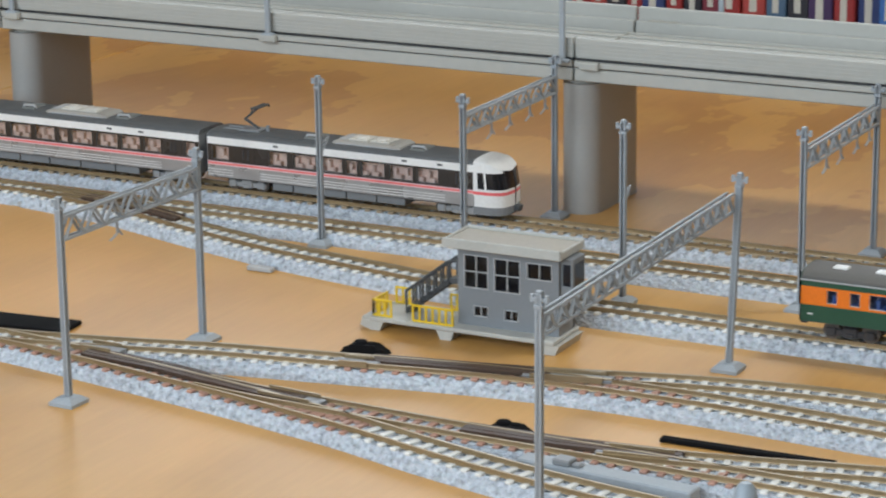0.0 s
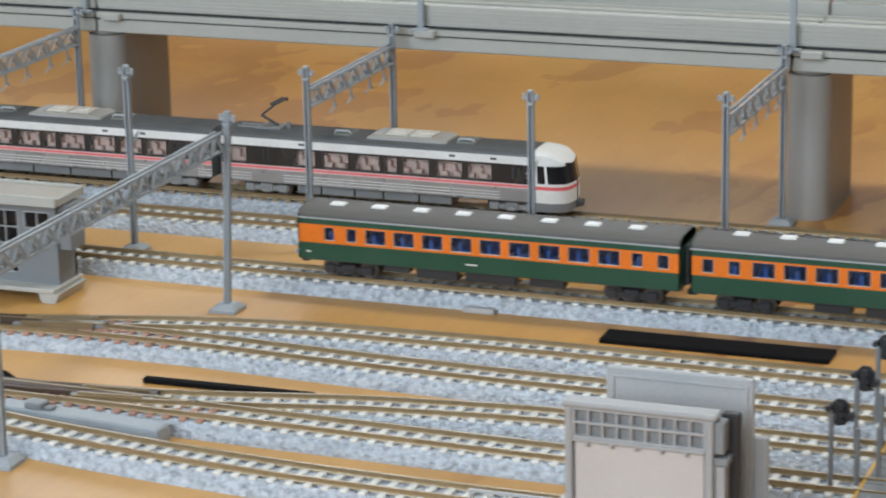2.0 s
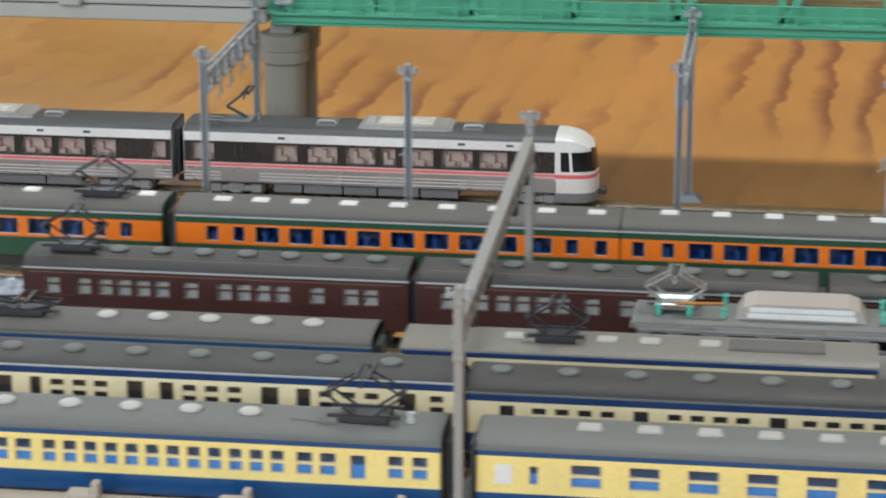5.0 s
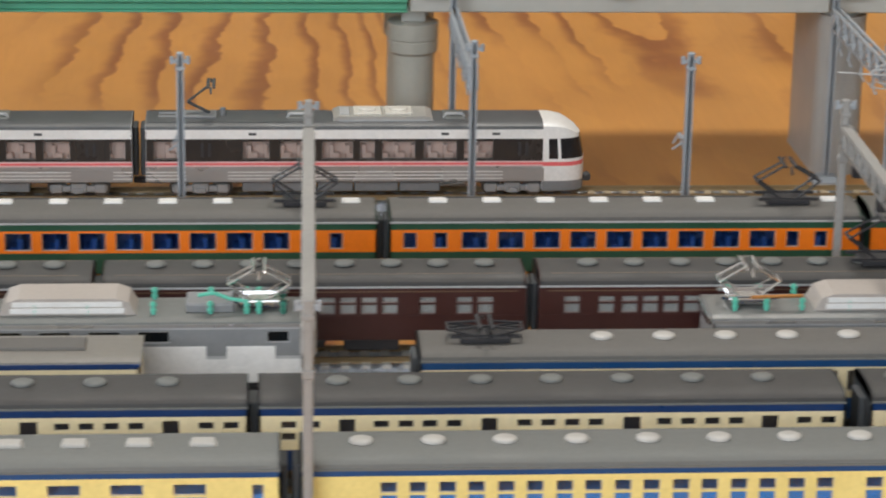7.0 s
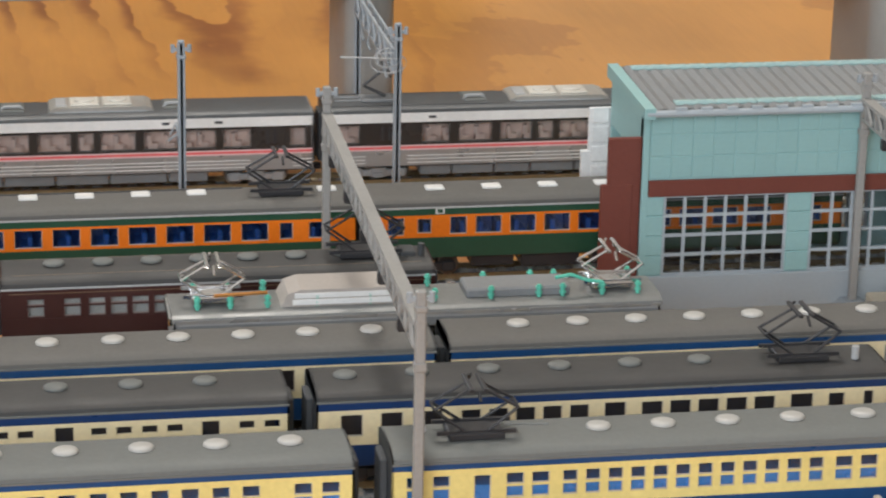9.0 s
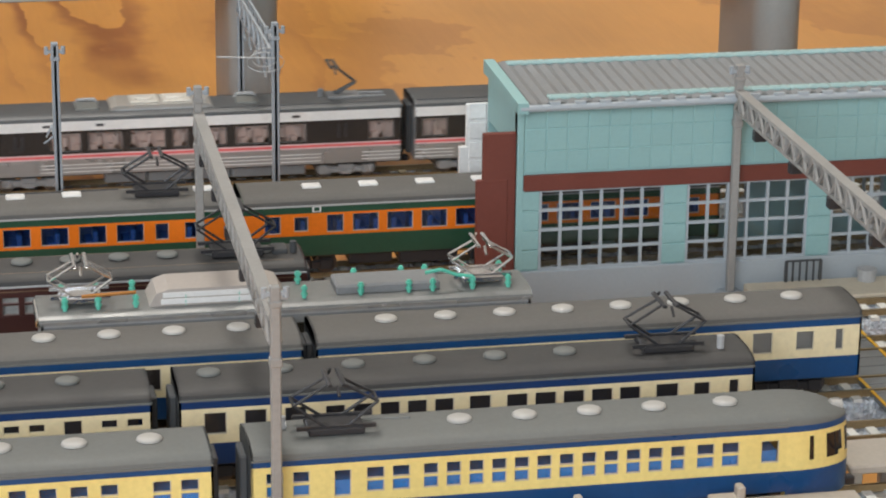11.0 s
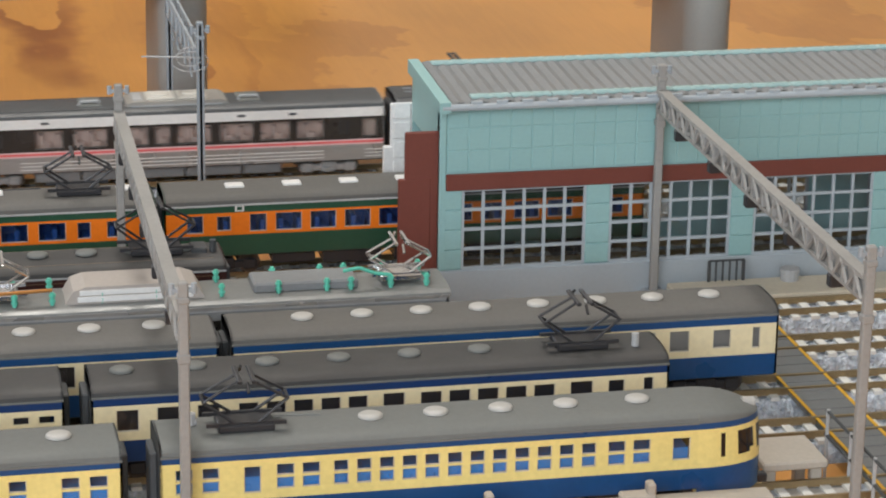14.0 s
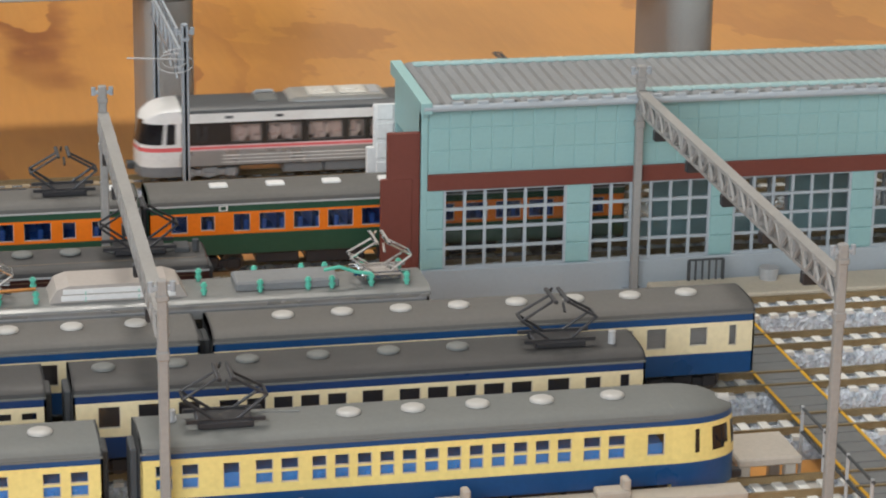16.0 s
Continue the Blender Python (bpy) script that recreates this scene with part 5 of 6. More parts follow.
# ---- lineside buildings and small things
def hut():
    h = thing("signal_hut", "grey two-storey plastic signal hut with flat roof and stairs", "signal hut")
    wl, wr, yn, yf = -14.5, 24.0, -30.0, -17.0
    wins = [(2.4, 11.8, 18.4, 30.4), (14, 24, 18.2, 30.2), (26.4, 36.1, 24.2, 30.2), (6, 11.7, 8.4, 12.4), (17.8, 23.3, 8.2, 12.2)]
    g = Geo()
    xb = sorted({0.0, wr - wl} | {v for w in wins for v in w[:2]})
    zb = sorted({5.0, 33.0} | {v for w in wins for v in w[2:]})
    for xa, xc in zip(xb, xb[1:]):
        for za, zc in zip(zb, zb[1:]):
            if not any(w[0] <= xa and xc <= w[1] and w[2] <= za and zc <= w[3] for w in wins):
                g.box(wl + xa, yn, za, wl + xc, yn + 1.2, zc)
    g.box(wl, yn + 1.2, 5, wl + 1.2, yf, 33).box(wr - 1.2, yn + 1.2, 5, wr, yf, 33).box(wl, yf - 1.2, 5, wr, yf, 33)
    part("wall", g, HUT_GREY, h)
    part("bay", Geo().box(wr, yn + 1.5, 17, wr + 4.6, yf - 1.5, 32.6, 0.3), HUT_GREY, h)
    part("bay_window", Geo().box(wr + 1, yn + 1.3, 23, wr + 3.8, yn + 1.5, 30.5).box(wr + 4.55, yn + 3, 23, wr + 4.75, yf - 3, 30.5), SMOKE, h)
    for a, b, c, d in wins:
        w = part("window", Geo().box(wl + a, yn + 0.75, c, wl + b, yn + 0.9, d), SMOKE, h)
        f = Geo()
        t = 0.32
        f.box(wl + a, yn - 0.25, c, wl + b, yn + 0.5, c + t).box(wl + a, yn - 0.25, d - t, wl + b, yn + 0.5, d).box(wl + a, yn - 0.25, c, wl + a + t, yn + 0.5, d).box(wl + b - t, yn - 0.25, c, wl + b, yn + 0.5, d)
        f.box(wl + (a + b) / 2 - t / 2, yn - 0.15, c, wl + (a + b) / 2 + t / 2, yn + 0.5, d)
        if d - c > 8:
            f.box(wl + a, yn - 0.15, (c + d) / 2 - t / 2, wl + b, yn + 0.5, (c + d) / 2 + t / 2)
        part("window_frame", f, LIGHT_GREY, w)
    part("floor_slab", Geo().box(wl + 1.2, yn + 1.2, 15, wr - 1.2, yf - 1.2, 16), CHARCOAL, h)
    part("roof", Geo().box(wl - 4, yn - 3.5, 33, wr + 2.0, yf + 3, 34.2, 0.3), HUT_ROOF, h)
    part("roof_rim", Geo().box(wl - 4.2, yn - 4.2, 33, wr + 2.4, yn - 3.2, 36.6, 0.3).box(wl - 4.2, yf + 2.4, 33, wr + 2.4, yf + 3.2, 36.2, 0.3).box(wl - 4.6, yn - 3.2, 33, wl - 3.6, yf + 2.4, 35.9, 0.3).box(wr + 1.4, yn - 3.2, 33, wr + 2.4, yf + 2.4, 35.9, 0.3), HUT_TRIM, h)
    part("roof_deck", Geo().box(wl - 3.6, yn - 3.2, 34.2, wr + 1.4, yf + 2.4, 35.2), HUT_ROOF, h)
    part("plinth_deck", Geo().box(-47, -36, 3.4, 25, -15, 5.0, 0.3), HUT_TRIM, h)
    for x0, x1 in ((-47, -43), (-19, -15), (20, 25)):
        part("plinth_foot", Geo().prism_y([(x0, 0), (x1, 0), (x1 + 1.5, 3.4), (x0 - 1.5, 3.4)], -35.5, -15.5), HUT_TRIM, h)
    part("nose_block", Geo().prism_y([(-51, 1.2), (-47, 0), (-47, 5), (-50, 4.6)], -35, -16), HUT_TRIM, h)
    st = part("stair", Geo().rings([[(x, y, z) for y, z in ((-26, a), (-19, a), (-19, a + 2), (-26, a + 2))] for x, a in ((-37, 4.6), (-20, 17.5), (wl, 18.2))]), CHARCOAL, h)
    for k in range(8):
        part("tread", Geo().box(-36.5 + k * 2.1, -26, 6.4 + k * 1.6, -34 + k * 2.1, -19, 6.9 + k * 1.6), CHARCOAL, st)
    for y in (-26.2, -18.8):
        r = part("handrail", Geo().strip([(-37, y, 13), (-20.5, y, 25.6), (wl, y, 26.6)], 0.55), CHARCOAL, h)
        for k in range(7):
            u = k / 6
            part("baluster", Geo().box(-37 + 16.5 * u - 0.35, y - 0.35, 5 + 13 * u, -37 + 16.5 * u + 0.35, y + 0.35, 13 + 12.6 * u), CHARCOAL, r)
        part("baluster", Geo().box(wl - 1.2, y - 0.4, 18, wl - 0.4, y + 0.4, 26.4), CHARCOAL, r)
    def fence(x0, y0, x1, y1, zh=6.2):
        n = max(2, round(math.hypot(x1 - x0, y1 - y0) / 2.5))
        f = Geo()
        for k in range(n + 1):
            x, y = x0 + (x1 - x0) * k / n, y0 + (y1 - y0) * k / n
            f.box(x - 0.35, y - 0.35, 5, x + 0.35, y + 0.35, 5 + zh)
        for z in (5.3, 4.6 + zh):
            f.rod((x0, y0, z), (x1, y1, z), 0.45, 6)
        part("yellow_fence", f, YELLOW, h)
    fence(-30, -34.5, wl, -34.5)
    fence(-24, -17, wl, -17)
    fence(-46, -34, -39, -34)
    fence(-46, -17, -38, -17)
    fence(-46, -34, -46, -24)


def shed():
    s = thing("engine_shed", "pale teal plastic engine shed with large gridded windows", "engine shed")
    x0, x1, yn, yf = 850.5, 1100.0, -17.0, 20.0
    bays = [(857.3 + k * 41.9, 891.8 + k * 41.9) for k in range(6)]
    zb, zt = 11.0, 33.4
    part("base_wall", Geo().box(x0, yn - 0.8, 0, x1, yn + 1.5, 10.6, 0.3), SHED_GREY, s)
    g = Geo().box(x0, yf - 1.5, 0, x1, yf, zb).box(x0, yf - 1.5, zt, x1, yf, 57.5)
    back = [x0] + [v for b in bays for v in (b[0] + 6, b[1] - 6)] + [x1]
    for a, b in zip(back[0::2], back[1::2]):
        g.box(a, yf - 1.5, zb, b, yf, zt)
    part("back_wall", g, TEAL, s)
    for a, b in bays:
        w = part("window", Geo().box(a + 6, yf - 0.8, zb, b - 6, yf - 0.65, zt), GLASS, s)
        for c in range(5):
            xx = a + 6 + (b - a - 12) * c / 4
            part("mullion", Geo().box(xx - 0.42, yf - 1.7, zb, xx + 0.42, yf - 0.9, zt), SHED_GREY, w)
        for c in range(5):
            zz = zb + (zt - zb) * c / 4
            part("transom", Geo().box(a + 6, yf - 1.75, zz - 0.42, b - 6, yf - 0.95, zz + 0.42), SHED_GREY, w)
    part("upper_wall", Geo().box(x0, yn, 33.8, x1, yn + 1.6, 57.5), TEAL, s)
    part("end_beam", Geo().box(x0, yn + 1.6, 44, x0 + 1.6, yf - 1.5, 57.5), TEAL, s)
    part("corner_post", Geo().box(x0, yn - 0.5, 10.6, x0 + 2.0, yn + 3, 58.2, 0.3), TEAL, s)
    part("brown_band", Geo().box(x0 + 1.9, yn - 1.1, 33.6, x1, yn - 0.02, 38.2, 0.2), SHED_BROWN, s)
    tile = mesh_of("wall_panel", Geo().box(0.05, -0.3, 0.05, 5.85, 0.3, 6.2, 0.2), TEAL)
    x = x0 + 2.2
    while x < 1040:
        for r in range(3):
            part("wall_panel", tile, None, s, at=(x, yn + 0.12, 38.5 + r * 6.25))
        x += 5.9
    edges = [x0] + [v for b in bays for v in b] + [x1]
    for a, b in zip(edges[0::2], edges[1::2]):
        p = part("pier", Geo().box(a, yn, 10.6, b, yn + 1.5, 33.8, 0.1), TEAL, s)
        for r in range(4):
            part("wall_panel", Geo().box(a + 0.3, yn - 0.45, 11 + r * 5.7, b - 0.3, yn + 0.2, 16.5 + r * 5.7, 0.2), TEAL, s)
    for a, b in bays:
        w = part("window", Geo().box(a, yn + 0.7, zb, b, yn + 0.85, zt), GLASS, s)
        for c in range(7):
            xx = a + (b - a) * c / 6
            part("mullion", Geo().box(xx - 0.42, yn - 0.15, zb - 0.2, xx + 0.42, yn + 0.6, zt + 0.3), SHED_GREY, w)
        for c in range(5):
            zz = zb + (zt - zb) * c / 4
            part("transom", Geo().box(a, yn - 0.12, zz - 0.42, b, yn + 0.62, zz + 0.42), SHED_GREY, w)
    # shallow roof, corrugated
    n = 140
    top, bot = [], []
    for k in range(n + 1):
        xx = x0 + 3 + (x1 - x0 - 3) * k / n
        z = 0.45 if k % 2 else 0.0
        top.append([(xx, yn - 2.5, 58.4 + z), (xx, yf + 2.0, 60.0 + z)])
    g = Geo().rings(top, 0, caps=False, closed=False)
    part("roof_sheet", g, MID_GREY, s, "grey corrugated roof sheet")
    part("roof_slab", Geo().rings([[(x0 + 2, yn - 2.8, 57.2), (x0 + 2, yf + 2.2, 58.8), (x0 + 2, yf + 2.2, 59.8), (x0 + 2, yn - 2.8, 58.2)], [(x1, yn - 2.8, 57.2), (x1, yf + 2.2, 58.8), (x1, yf + 2.2, 59.8), (x1, yn - 2.8, 58.2)]]), MID_GREY, s)
    part("gable", Geo().rings([[(x0 - 0.8, yn - 4, 56.2), (x0 + 2.2, yn - 4, 56.2), (x0 + 2.2, yn - 4, 59.2), (x0 - 0.8, yn - 4, 59.2)], [(x0 - 0.8, yf + 3, 57.0), (x0 + 2.2, yf + 3, 57.0), (x0 + 2.2, yf + 3, 60.8), (x0 - 0.8, yf + 3, 60.8)]]), TEAL, s)
    part("gutter", Geo().rod((x0, yn - 3.2, 57.6), (x1, yn - 3.2, 57.6), 1.0, 8), SHED_GREY, s)
    sky_l = mesh_of("skylight", Geo().box(0, -1.7, -0.2, 11.2, 1.7, 0.6, 0.2).box(0.8, -0.9, 0.5, 5.0, 0.9, 0.8).box(6.2, -0.9, 0.5, 10.4, 0.9, 0.8), mat("skylight_teal", (0.36, 0.52, 0.52), 0.3))
    for k in range(18):
        part("skylight", sky_l, None, s, at=(x0 + 9 + k * 11.4, yn + 3.0, 58.75))
        if k < 18:
            part("skylight", sky_l, None, s, at=(x0 + 5 + k * 11.1, yf - 0.5, 60.1))
    for k in range(30):
        part("eave_dentil", Geo().box(x0 + 8 + k * 7, yn - 3.6, 58.3, x0 + 11 + k * 7, yn - 2.6, 59.2), SHED_GREY, s)
    # open door leaves
    d = part("door_leaf", Geo().box(x0 - 9.2, yn + 1.0, 2, x0 + 0.4, yn + 2.4, 50, 0.3).box(x0 - 11.0, yn + 0.8, 2, x0 - 2, yn + 2.0, 37.0, 0.3), SHED_BROWN, s, "red-brown door leaf standing open")
    w = part("door_leaf", Geo().box(x0 - 6, yf + 1, 20, x0 + 8.5, yf + 2.4, 48.5, 0.3).box(x0 - 8, yf + 0.8, 20, x0 - 3.5, yf + 2.6, 36, 0.3), WHITE, s, "white door leaf with raised panels standing open")
    for r in range(5):
        for c in range(2):
            part("door_panel", Geo().box(x0 - 5.2 + c * 6.2, yf + 0.5, 21.2 + r * 5.7, x0 - 0.2 + c * 6.2, yf + 1.1, 26.0 + r * 5.7, 0.25), WHITE, w)
    # bench-like rack at the foot of the wall
    rk = thing("parts_rack", "small grey metal rack beside the shed wall", "rack", at=(927, -22, 0))
    g = Geo()
    for k in range(6):
        g.rod((k * 2, 0, 4), (k * 2, 0, 11), 0.3, 6)
    g.rod((0, 0, 11), (10, 0, 11), 0.35, 6).rod((0, 0, 4), (10, 0, 4), 0.35, 6).box(-0.4, -0.4, 0, 0.4, 0.4, 11).box(9.6, -0.4, 0, 10.4, 0.4, 11)
    part("frame", g, CHARCOAL, rk)
    dr = thing("grey_drum", "small grey drum standing beside the shed", "drum", at=(950, -24, 0))
    part("body", Geo().rod((0, 0, 0), (0, 0, 8), 2.6, 14).rod((0, 0, 7.2), (0, 0, 8.4), 2.8, 14), LIGHT_GREY, dr)


def relay_house():
    r = thing("relay_cabinet", "off-white plastic equipment building with louvred top beside the tracks", "equipment building")
    pale = mat("pinkish_white", (0.52, 0.485, 0.465), 0.45, var=0.05)
    grey = mat("cabinet_grey", (0.36, 0.36, 0.365), 0.45, var=0.07)
    part("base", Geo().box(236, -216, 0, 312, -190, 10, 0.6), LIGHT_GREY, r)
    part("plinth", Geo().box(257, -212, 10, 303, -197, 14.5, 0.5).box(259, -210.5, 14.5, 264, -199, 21, 0.4), pale, r)
    part("body", Geo().box(264.8, -208.0, 14.5, 297.6, -203.8, 39, 0.5), pale, r)
    for x in (262.6, 297.8):
        part("pilaster", Geo().box(x, -208.8, 14.5, x + 1.9, -203.6, 47.4, 0.35), grey, r)
    part("drip_ledge", Geo().box(264.6, -209.0, 38.4, 297.8, -207.6, 39.4, 0.2), grey, r)
    part("louvre_box", Geo().box(264.5, -207.4, 39.4, 297.8, -203.8, 47.0, 0.3), mat("louvre_grey", (0.20, 0.205, 0.21), 0.5), r)
    for z in (39.2, 42.9, 46.4):
        part("louvre_rail", Geo().box(264.5, -208.6, z, 297.8, -207.2, z + 0.8, 0.15), grey, r)
    for c in range(10):
        part("louvre_bar", Geo().box(264.5 + c * 3.62, -208.5, 39.6, 265.2 + c * 3.62, -207.2, 46.6, 0.12), grey, r)
    for c in range(5):
        part("hook", Geo().box(268 + c * 6.2, -209.1, 37.4, 268.7 + c * 6.2, -207.9, 38.6, 0.15), grey, r)
    part("roof", Geo().box(262.0, -209.4, 47.2, 300.6, -203.6, 48.6, 0.45), grey, r)
    part("side_door", Geo().box(299.8, -207.6, 14.5, 302.4, -203.4, 35.6, 0.3), grey, r)
    part("side_shelf", Geo().box(299.6, -208.0, 35.6, 303.2, -202.6, 37.6, 0.25).box(299.6, -208.0, 38.6, 302.2, -203.4, 46.6, 0.3), MID_GREY, r)
    # black block standing in for shade on the right-hand side
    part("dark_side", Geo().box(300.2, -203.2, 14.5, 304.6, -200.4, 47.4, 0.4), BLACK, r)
    w = thing("screen_wall", "flat grey plastic screen wall behind the equipment building", "wall panel")
    part("panel", Geo().box(267, -189, 0, 304.5, -187.2, 51.6, 0.4).box(304.5, -189, 0, 308.2, -187.2, 37, 0.4), LIGHT_GREY, w)
    part("raised_frame", Geo().box(268.4, -189.5, 49.0, 303.2, -188.9, 49.8, 0.15).box(268.4, -189.5, 2, 269.2, -188.9, 49.0, 0.15).box(302.4, -189.5, 2, 303.2, -188.9, 49.0, 0.15), LIGHT_GREY, w)
    f = thing("low_fence", "low grey lattice fence beside the equipment building", "fence")
    for k in range(16):
        part("post", Geo().box(228 + k * 5, -183.4, 0, 228.6 + k * 5, -182.8, 12), LIGHT_GREY, f)
    for z in (4, 8, 12):
        part("rail", Geo().box(228, -183.6, z - 0.3, 304, -182.6, z + 0.3), LIGHT_GREY, f)
    h = thing("grey_handrail", "short grey plastic handrail beside the equipment building", "handrail")
    for k in range(7):
        part("baluster", Geo().box(304.5 + k * 2.3, -207.2, 10 if k < 3 else 0, 305.1 + k * 2.3, -206.6, 20), LIGHT_GREY, h)
    part("top_rail", Geo().box(304, -207.5, 20, 319.2, -206.3, 21, 0.2), LIGHT_GREY, h)


def near_lamp_mast(x, y, h, arm):
    m = thing("lamp_mast", "pale grey mast with a bulbous insulator close in front", "mast", "near masts", at=(x, y, 0))
    grey = mat("mast_blue_grey", (0.27, 0.31, 0.345), 0.4, var=0.1)
    if arm:
        part("arm", Geo().box(-1.6, -60, h - 14, 1.6, 0, h - 9, 0.4), grey, m)
    part("pole", Geo().rod((0, 0, 0), (0, 0, h - 15), 1.2, 12), grey, m)
    ring = [[(r * math.cos(a * math.pi / 8), r * math.sin(a * math.pi / 8), h - dz) for a in range(16)] for r, dz in ((1.2, 15), (1.9, 13), (2.0, 11.5), (1.5, 9.8), (1.15, 8.2), (1.5, 6.6), (2.0, 5), (1.9, 2.6), (1.5, 0.8), (0.8, 0))]
    smooth(part("insulator", Geo().rings(ring), grey, m))


def signals():
    for k, (x, y, h) in enumerate(((312.2, -136, 30), (312.8, -107.5, 30), (313.3, -82, 31), (314.4, -51, 30))):
        s = thing("colour_signal", "dark grey model colour-light signal on a post", "signal", "yard signals", at=(x, y, 0))
        part("post", Geo().box(-0.65, -0.65, 0, 0.65, 0.65, h - 4, 0.15), MID_GREY, s)
        hd = part("head", Geo().prism_y([(-0.2, h - 5.8), (0.8, h - 7.2), (3.4, h - 7.2), (4.6, h - 5.6), (4.6, h - 1.8), (3.2, h - 0.2), (1.0, h - 0.2), (-0.2, h - 1.6)], 0.6, 1.4), BLACK, s)
        for dz in (5.6, 3.7, 1.8):
            part("hood", Geo().rod((2.2, 0.7, h - dz), (2.2, -1.6, h - dz), 0.95, 10, 1.15), BLACK, hd)
        part("side_lamp", Geo().rod((5.2, 0.9, h - 4.4), (5.2, -1.2, h - 4.4), 1.0, 10).rod((-0.8, 0.9, h - 2.6), (-0.8, -1.2, h - 2.6), 0.9, 10), BLACK, hd)
        part("bracket", Geo().rod((0, 0, h - 5), (2, 1, h - 5), 0.4, 6).rod((0, 0, h - 8), (0.8, 0.8, h - 6.4), 0.4, 6), MID_GREY, s)
        part("relay_post", Geo().box(5.4, 3.4, 0, 6.8, 4.8, h - 9, 0.2).box(10.2, 8.6, 0, 11.3, 9.7, h - 10, 0.2), MID_GREY, s)
        part("base", base_geo(2.4), CHARCOAL, s)


def crossings():
    for x0, x1, y0, y1 in ((320.2, 332.0, -182, -18), (919.8, 932.6, -186, -34)):
        c = thing("crossing_boards", "grey walkway boards across the yard tracks with yellow edge lines", "crossing")
        y, k = y0, 0
        pl = mesh_of("board", Geo().box(x0, 0.1, 4.4, x1, 6.0, 6.2, 0.15), mat("board_grey", (0.15, 0.155, 0.16), 0.42))
        while y < y1 - 5:
            part("board", pl, None, c, at=(0, y, 0))
            y += 6.2
        for x in (x0 - 0.3, x1 - 0.6):
            part("edge_line", Geo().box(x, y0, 6.1, x + 0.8, y, 6.42), mat("line_ochre", (0.66, 0.36, 0.012), 0.5), c)


def platform():
    p = thing("loading_platform", "beige plastic platform edge with low posts beside the front train", "platform")
    beige = mat("beige_plastic", (0.42, 0.38, 0.33), 0.5)
    part("deck", Geo().box(340, -191.0, 11.9, 888, -185.0, 13.9, 0.35), beige, p)
    leg = mesh_of("platform_leg", Geo().box(-1.3, -190.4, 0, 1.3, -188.2, 11.9, 0.3), beige)
    for k in range(54):
        part("leg", leg, None, p, at=(346 + k * 10.1, 0, 0))
    part("ramp", Geo().rings([[(331, -191, 5.8), (331, -185, 5.8), (331, -185, 6.8), (331, -191, 6.8)], [(340, -191, 12.6), (340, -185, 12.6), (340, -185, 13.8), (340, -191, 13.8)]]), LIGHT_GREY, p)
    blk = mesh_of("post_block", Geo().box(-3.6, -4.4, 13.8, 4, 0, 15.6, 0.4).box(2.2, -3.6, 13.8, 4, -0.6, 18.0, 0.35), beige)
    for k in range(15):
        part("post_block", blk, None, p, at=(359.4 + k * 35.6, -185.6, 0))
    q = thing("buffer_stop", "beige plastic buffer stop at the end of the yard track", "buffer stop", at=(893, -171, 0))
    part("slab", Geo().box(0.5, 3.5, 9.4, 16, 19.5, 11.4, 0.4), beige, q)
    for x, y in ((1.5, 5), (12.5, 5), (12.5, 15.5), (1.5, 15.5)):
        part("leg", Geo().box(x, y, 0, x + 2.6, y + 2.6, 9.4, 0.3), beige, q)
    part("tray", Geo().box(5, -7, 0, 21, 4.5, 4.6, 0.4), OFFWHITE, q)
    rl = thing("walkway_handrail", "thin grey wire handrail beside the yard walkway", "handrail")
    for k in range(4):
        part("post", Geo().rod((914.5, -196 + k * 15, 0), (914.5, -196 + k * 15, 17), 0.45, 8), LIGHT_GREY, rl)
    for z in (10.5, 16.4):
        part("rail", Geo().rod((914.5, -197, z), (914.5, -150, z), 0.4, 8), CHARCOAL, rl)
    t = thing("pale_platform", "pale board platform strip beside the shed", "platform")
    part("slab", Geo().box(915, -36, 0, 1450, -21, 5.0, 0.4), PLASTER, t)
    b = thing("buffer_stop", "beige plastic buffer stop between the yard trains", "buffer stop", at=(878, -134, 0))
    part("slab", Geo().box(0, -10, 8, 22, 9, 10.4, 0.4), beige, b)
    for y in (-8, 5):
        part("leg", Geo().box(2, y, 0, 5, y + 3, 8, 0.3).box(16, y, 0, 19, y + 3, 8, 0.3), beige, b)


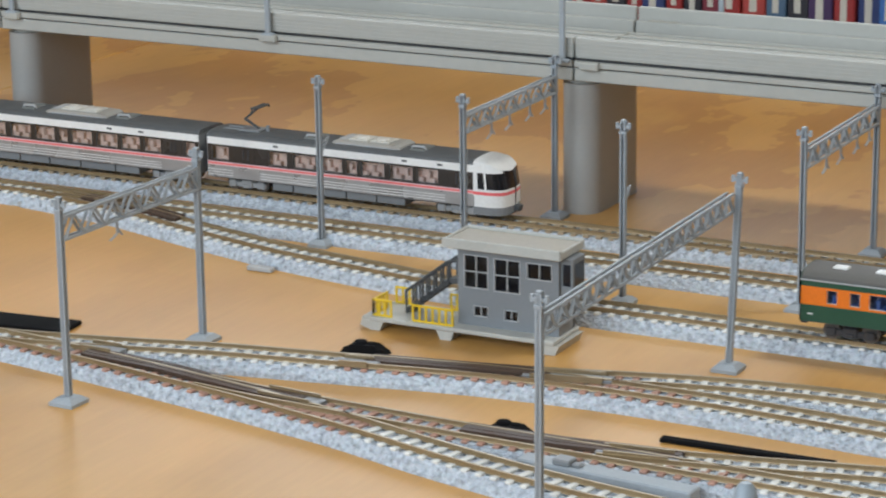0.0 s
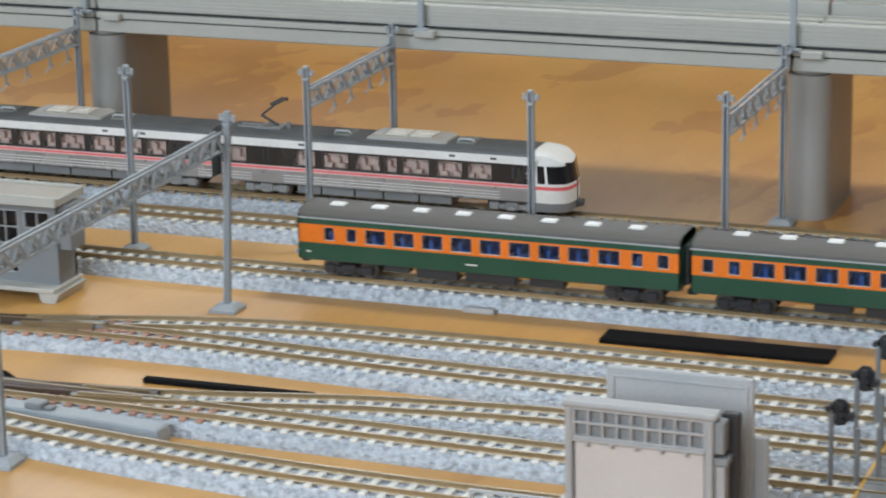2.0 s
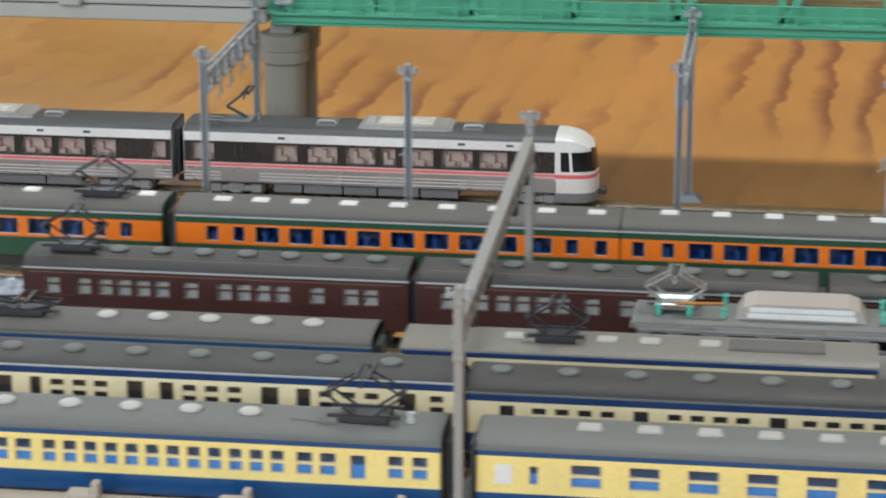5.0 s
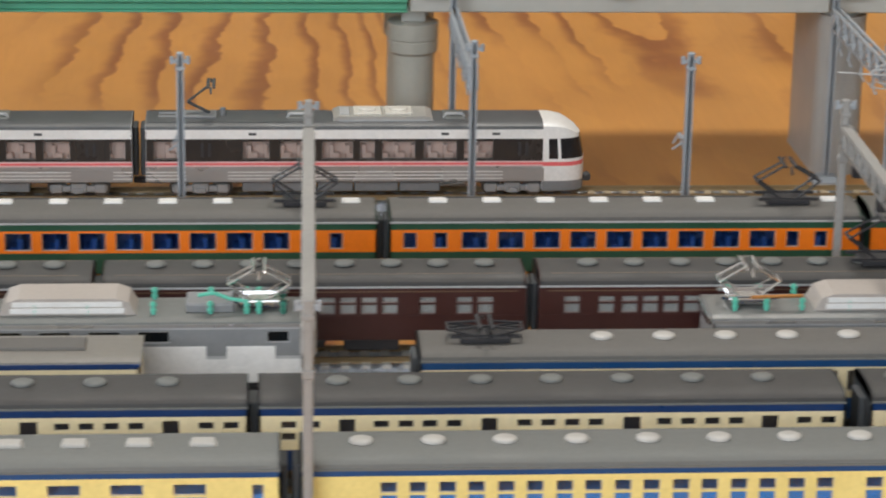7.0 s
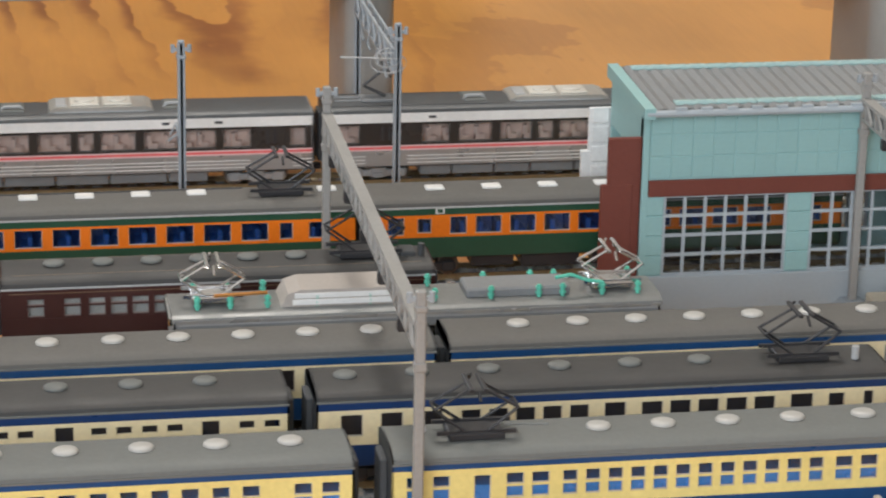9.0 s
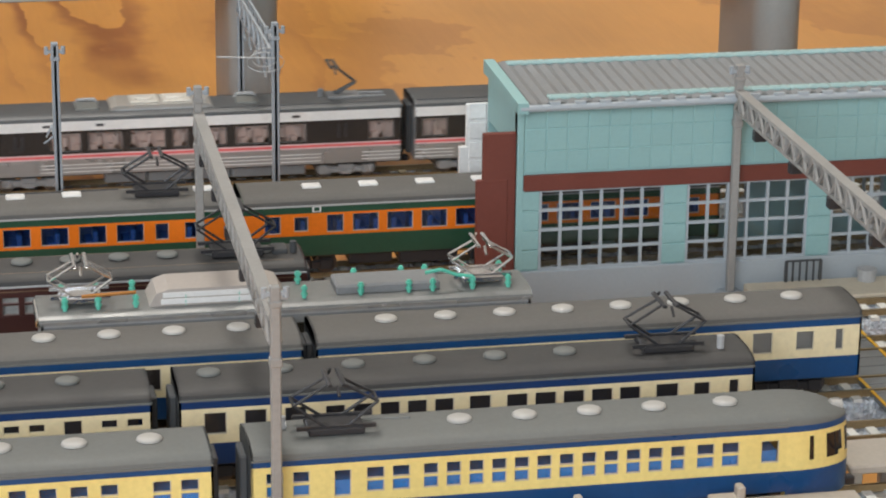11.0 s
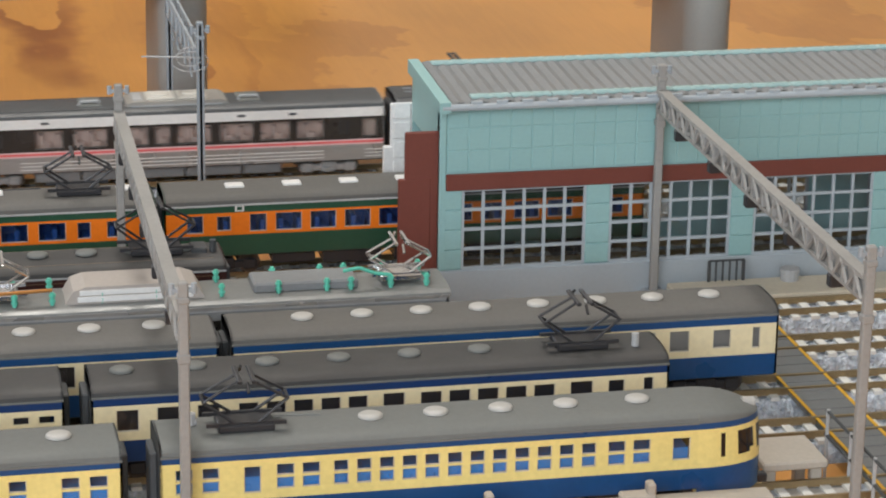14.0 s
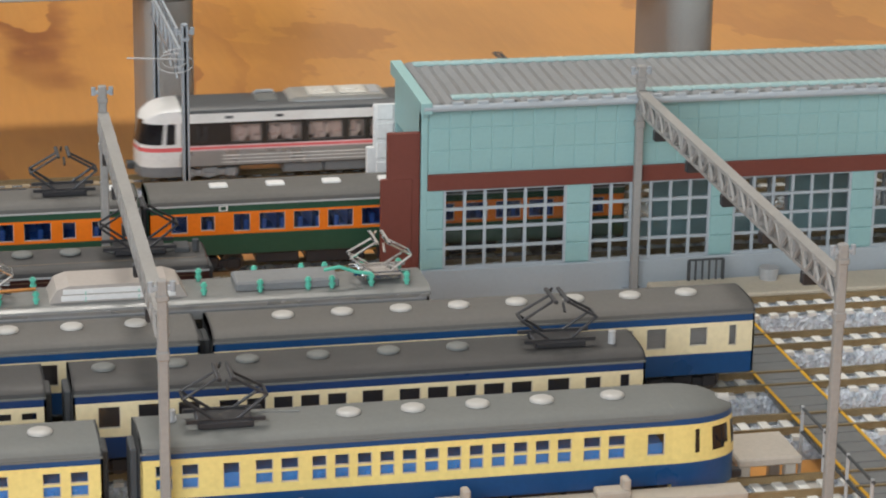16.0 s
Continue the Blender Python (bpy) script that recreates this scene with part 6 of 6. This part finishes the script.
def scraps():
    for (x, y, w, d, a, lb) in ((249, -16, 74, 11, 0.3, "flat black foam strip lying on the table"), (119, -98.5, 56, 3.2, 1.2, "thin black plastic strip lying beside the track"), (-175, -84, 66, 14, 6, "flat black strip lying beside the track")):
        s = thing("black_strip", lb, "strip", "black strips", at=(x, y, 0), turn=a)
        part("strip", Geo().box(-w / 2, -d / 2, 0.05, w / 2, d / 2, 1.6, 0.3), RUBBER, s)
    for x, y, a in ((-35, -60, 4), (46, -114, -3)):
        m = thing("point_motor", "rough black point motor lump beside the track", "point motor", "point motors", at=(x, y, 0), turn=a)
        part("case", Geo().rings([[(-8.4, -3.4, 0), (8.2, -3.4, 0), (8.4, 3.4, 0), (-8.2, 3.4, 0)], [(-7.6, -3.0, 1.4), (7.4, -3.0, 1.2), (7.6, 3.0, 1.2), (-7.4, 3.0, 1.4)], [(-4.6, -2.4, 3.3), (4.2, -2.4, 3.6), (4.2, 2.4, 3.6), (-4.6, 2.4, 3.3)]]), RUBBER, m)
        part("cap", Geo().dome(-1.6, 0, 3.2, 2.6, 2.2, 1.5).dome(2.4, 0.4, 3.2, 2.0, 1.6, 0.9), RUBBER, m)
        part("knob", Geo().dome(-6.2, -1.6, 1.0, 1.6, 1.4, 1.3).dome(6.0, -1.2, 1.0, 1.5, 1.5, 1.4), RUBBER, m)
    for x, y in ((-121, 13), (-260, 56), (165, -2.6)):
        j = thing("track_clip", "small grey plastic joint cover at the ballast edge", "clip", "track clips", at=(x, y, 0))
        part("cover", Geo().box(-5.5, -1.8, 0, 5.5, 1.0, 2.0, 0.4), LIGHT_GREY, j)
    e = thing("point_lever_box", "long grey plastic point machine cover beside the yard track", "point machine", at=(66, -142, 0), turn=-5)
    part("cover", Geo().box(-2, -3.5, 0, 56, 3.5, 5.4, 0.5), STEEL_BLUE, e)
    part("switch", Geo().box(10, -3, 5.4, 16, 2, 7.4, 0.4).box(16, -2, 5.4, 19, 1, 6.4, 0.3), MID_GREY, e)
    # frogs and guard plates of the turnouts
    for x, y, a, w in ((46, -70, 12, 30), (-24, -86, 9, 16), (-26, -126, -5, 26), (-110, -109, -2, 18), (96, -128, 6, 26), (-215, 58, -8, 30)):
        f = thing("turnout_plate", "grey and silver turnout frog plate between the rails", "turnout plate", "turnout plates", at=(x, y, 5.0), turn=a)
        part("plate", Geo().box(-w / 2, -2.6, 0, w / 2, 2.6, 1.3, 0.25), MID_GREY, f)
        part("guard_rail", Geo().box(-w / 2 + 3, -3.6, 0.2, w / 2 - 3, -3.0, 2.3).box(-w / 2 + 3, 3.0, 0.2, w / 2 - 3, 3.6, 2.3), RAIL_TOP, f)
    dark = mat("blade_brown", (0.060, 0.034, 0.020), 0.55, 0.0, var=0.25)
    for pts in (((-112, -114.5), (-80, -117.5), (-45, -124), (-20, -128)), ((-22, -80.5), (8, -75.0), (40, -68.5)), ((38, -128.5), (70, -128), (108, -124)), ((-235, 61), (-205, 56), (-180, 48))):
        p = thing("turnout", "dark brown turnout rails lying between the running rails", "turnout", "turnouts")
        for o, w in ((-2.7, 1.0), (0.2, 1.5), (2.9, 0.8)):
            part("blade", Geo().rings([[(x, y + o - w, 5.0), (x, y + o + w, 5.0), (x, y + o + w, 6.45), (x, y + o - w, 6.45)] for x, y in pts]), dark, p)


room()
table()
bookshelf()
for a, b in ((-892, -612), (-612, -332), (-332, -48), (-48, 235), (235, 374), (655, 794), (794, 975), (975, 1255)):
    viaduct_span("viaduct_span", a, b)
for x in (-612, -325, -48, 240, 800, 978):
    oblong_pier(x)
for x in (377, 657):
    round_pier(x)
truss_bridge(374.5, 654.5)
for x in (-324, -190, -52, 92, 236, 380, 662, 800):
    viaduct_mast(x, 136.2)
    if x not in (380, ):
        viaduct_mast(x + 40, 207.8)
overhead()
MOVING = fleet()
hut()
shed()
relay_house()
near_lamp_mast(258.5, -467, 138, True)
near_lamp_mast(406.5, -483, 145, False)
signals()
crossings()
platform()
scraps()
tracks()
motions()
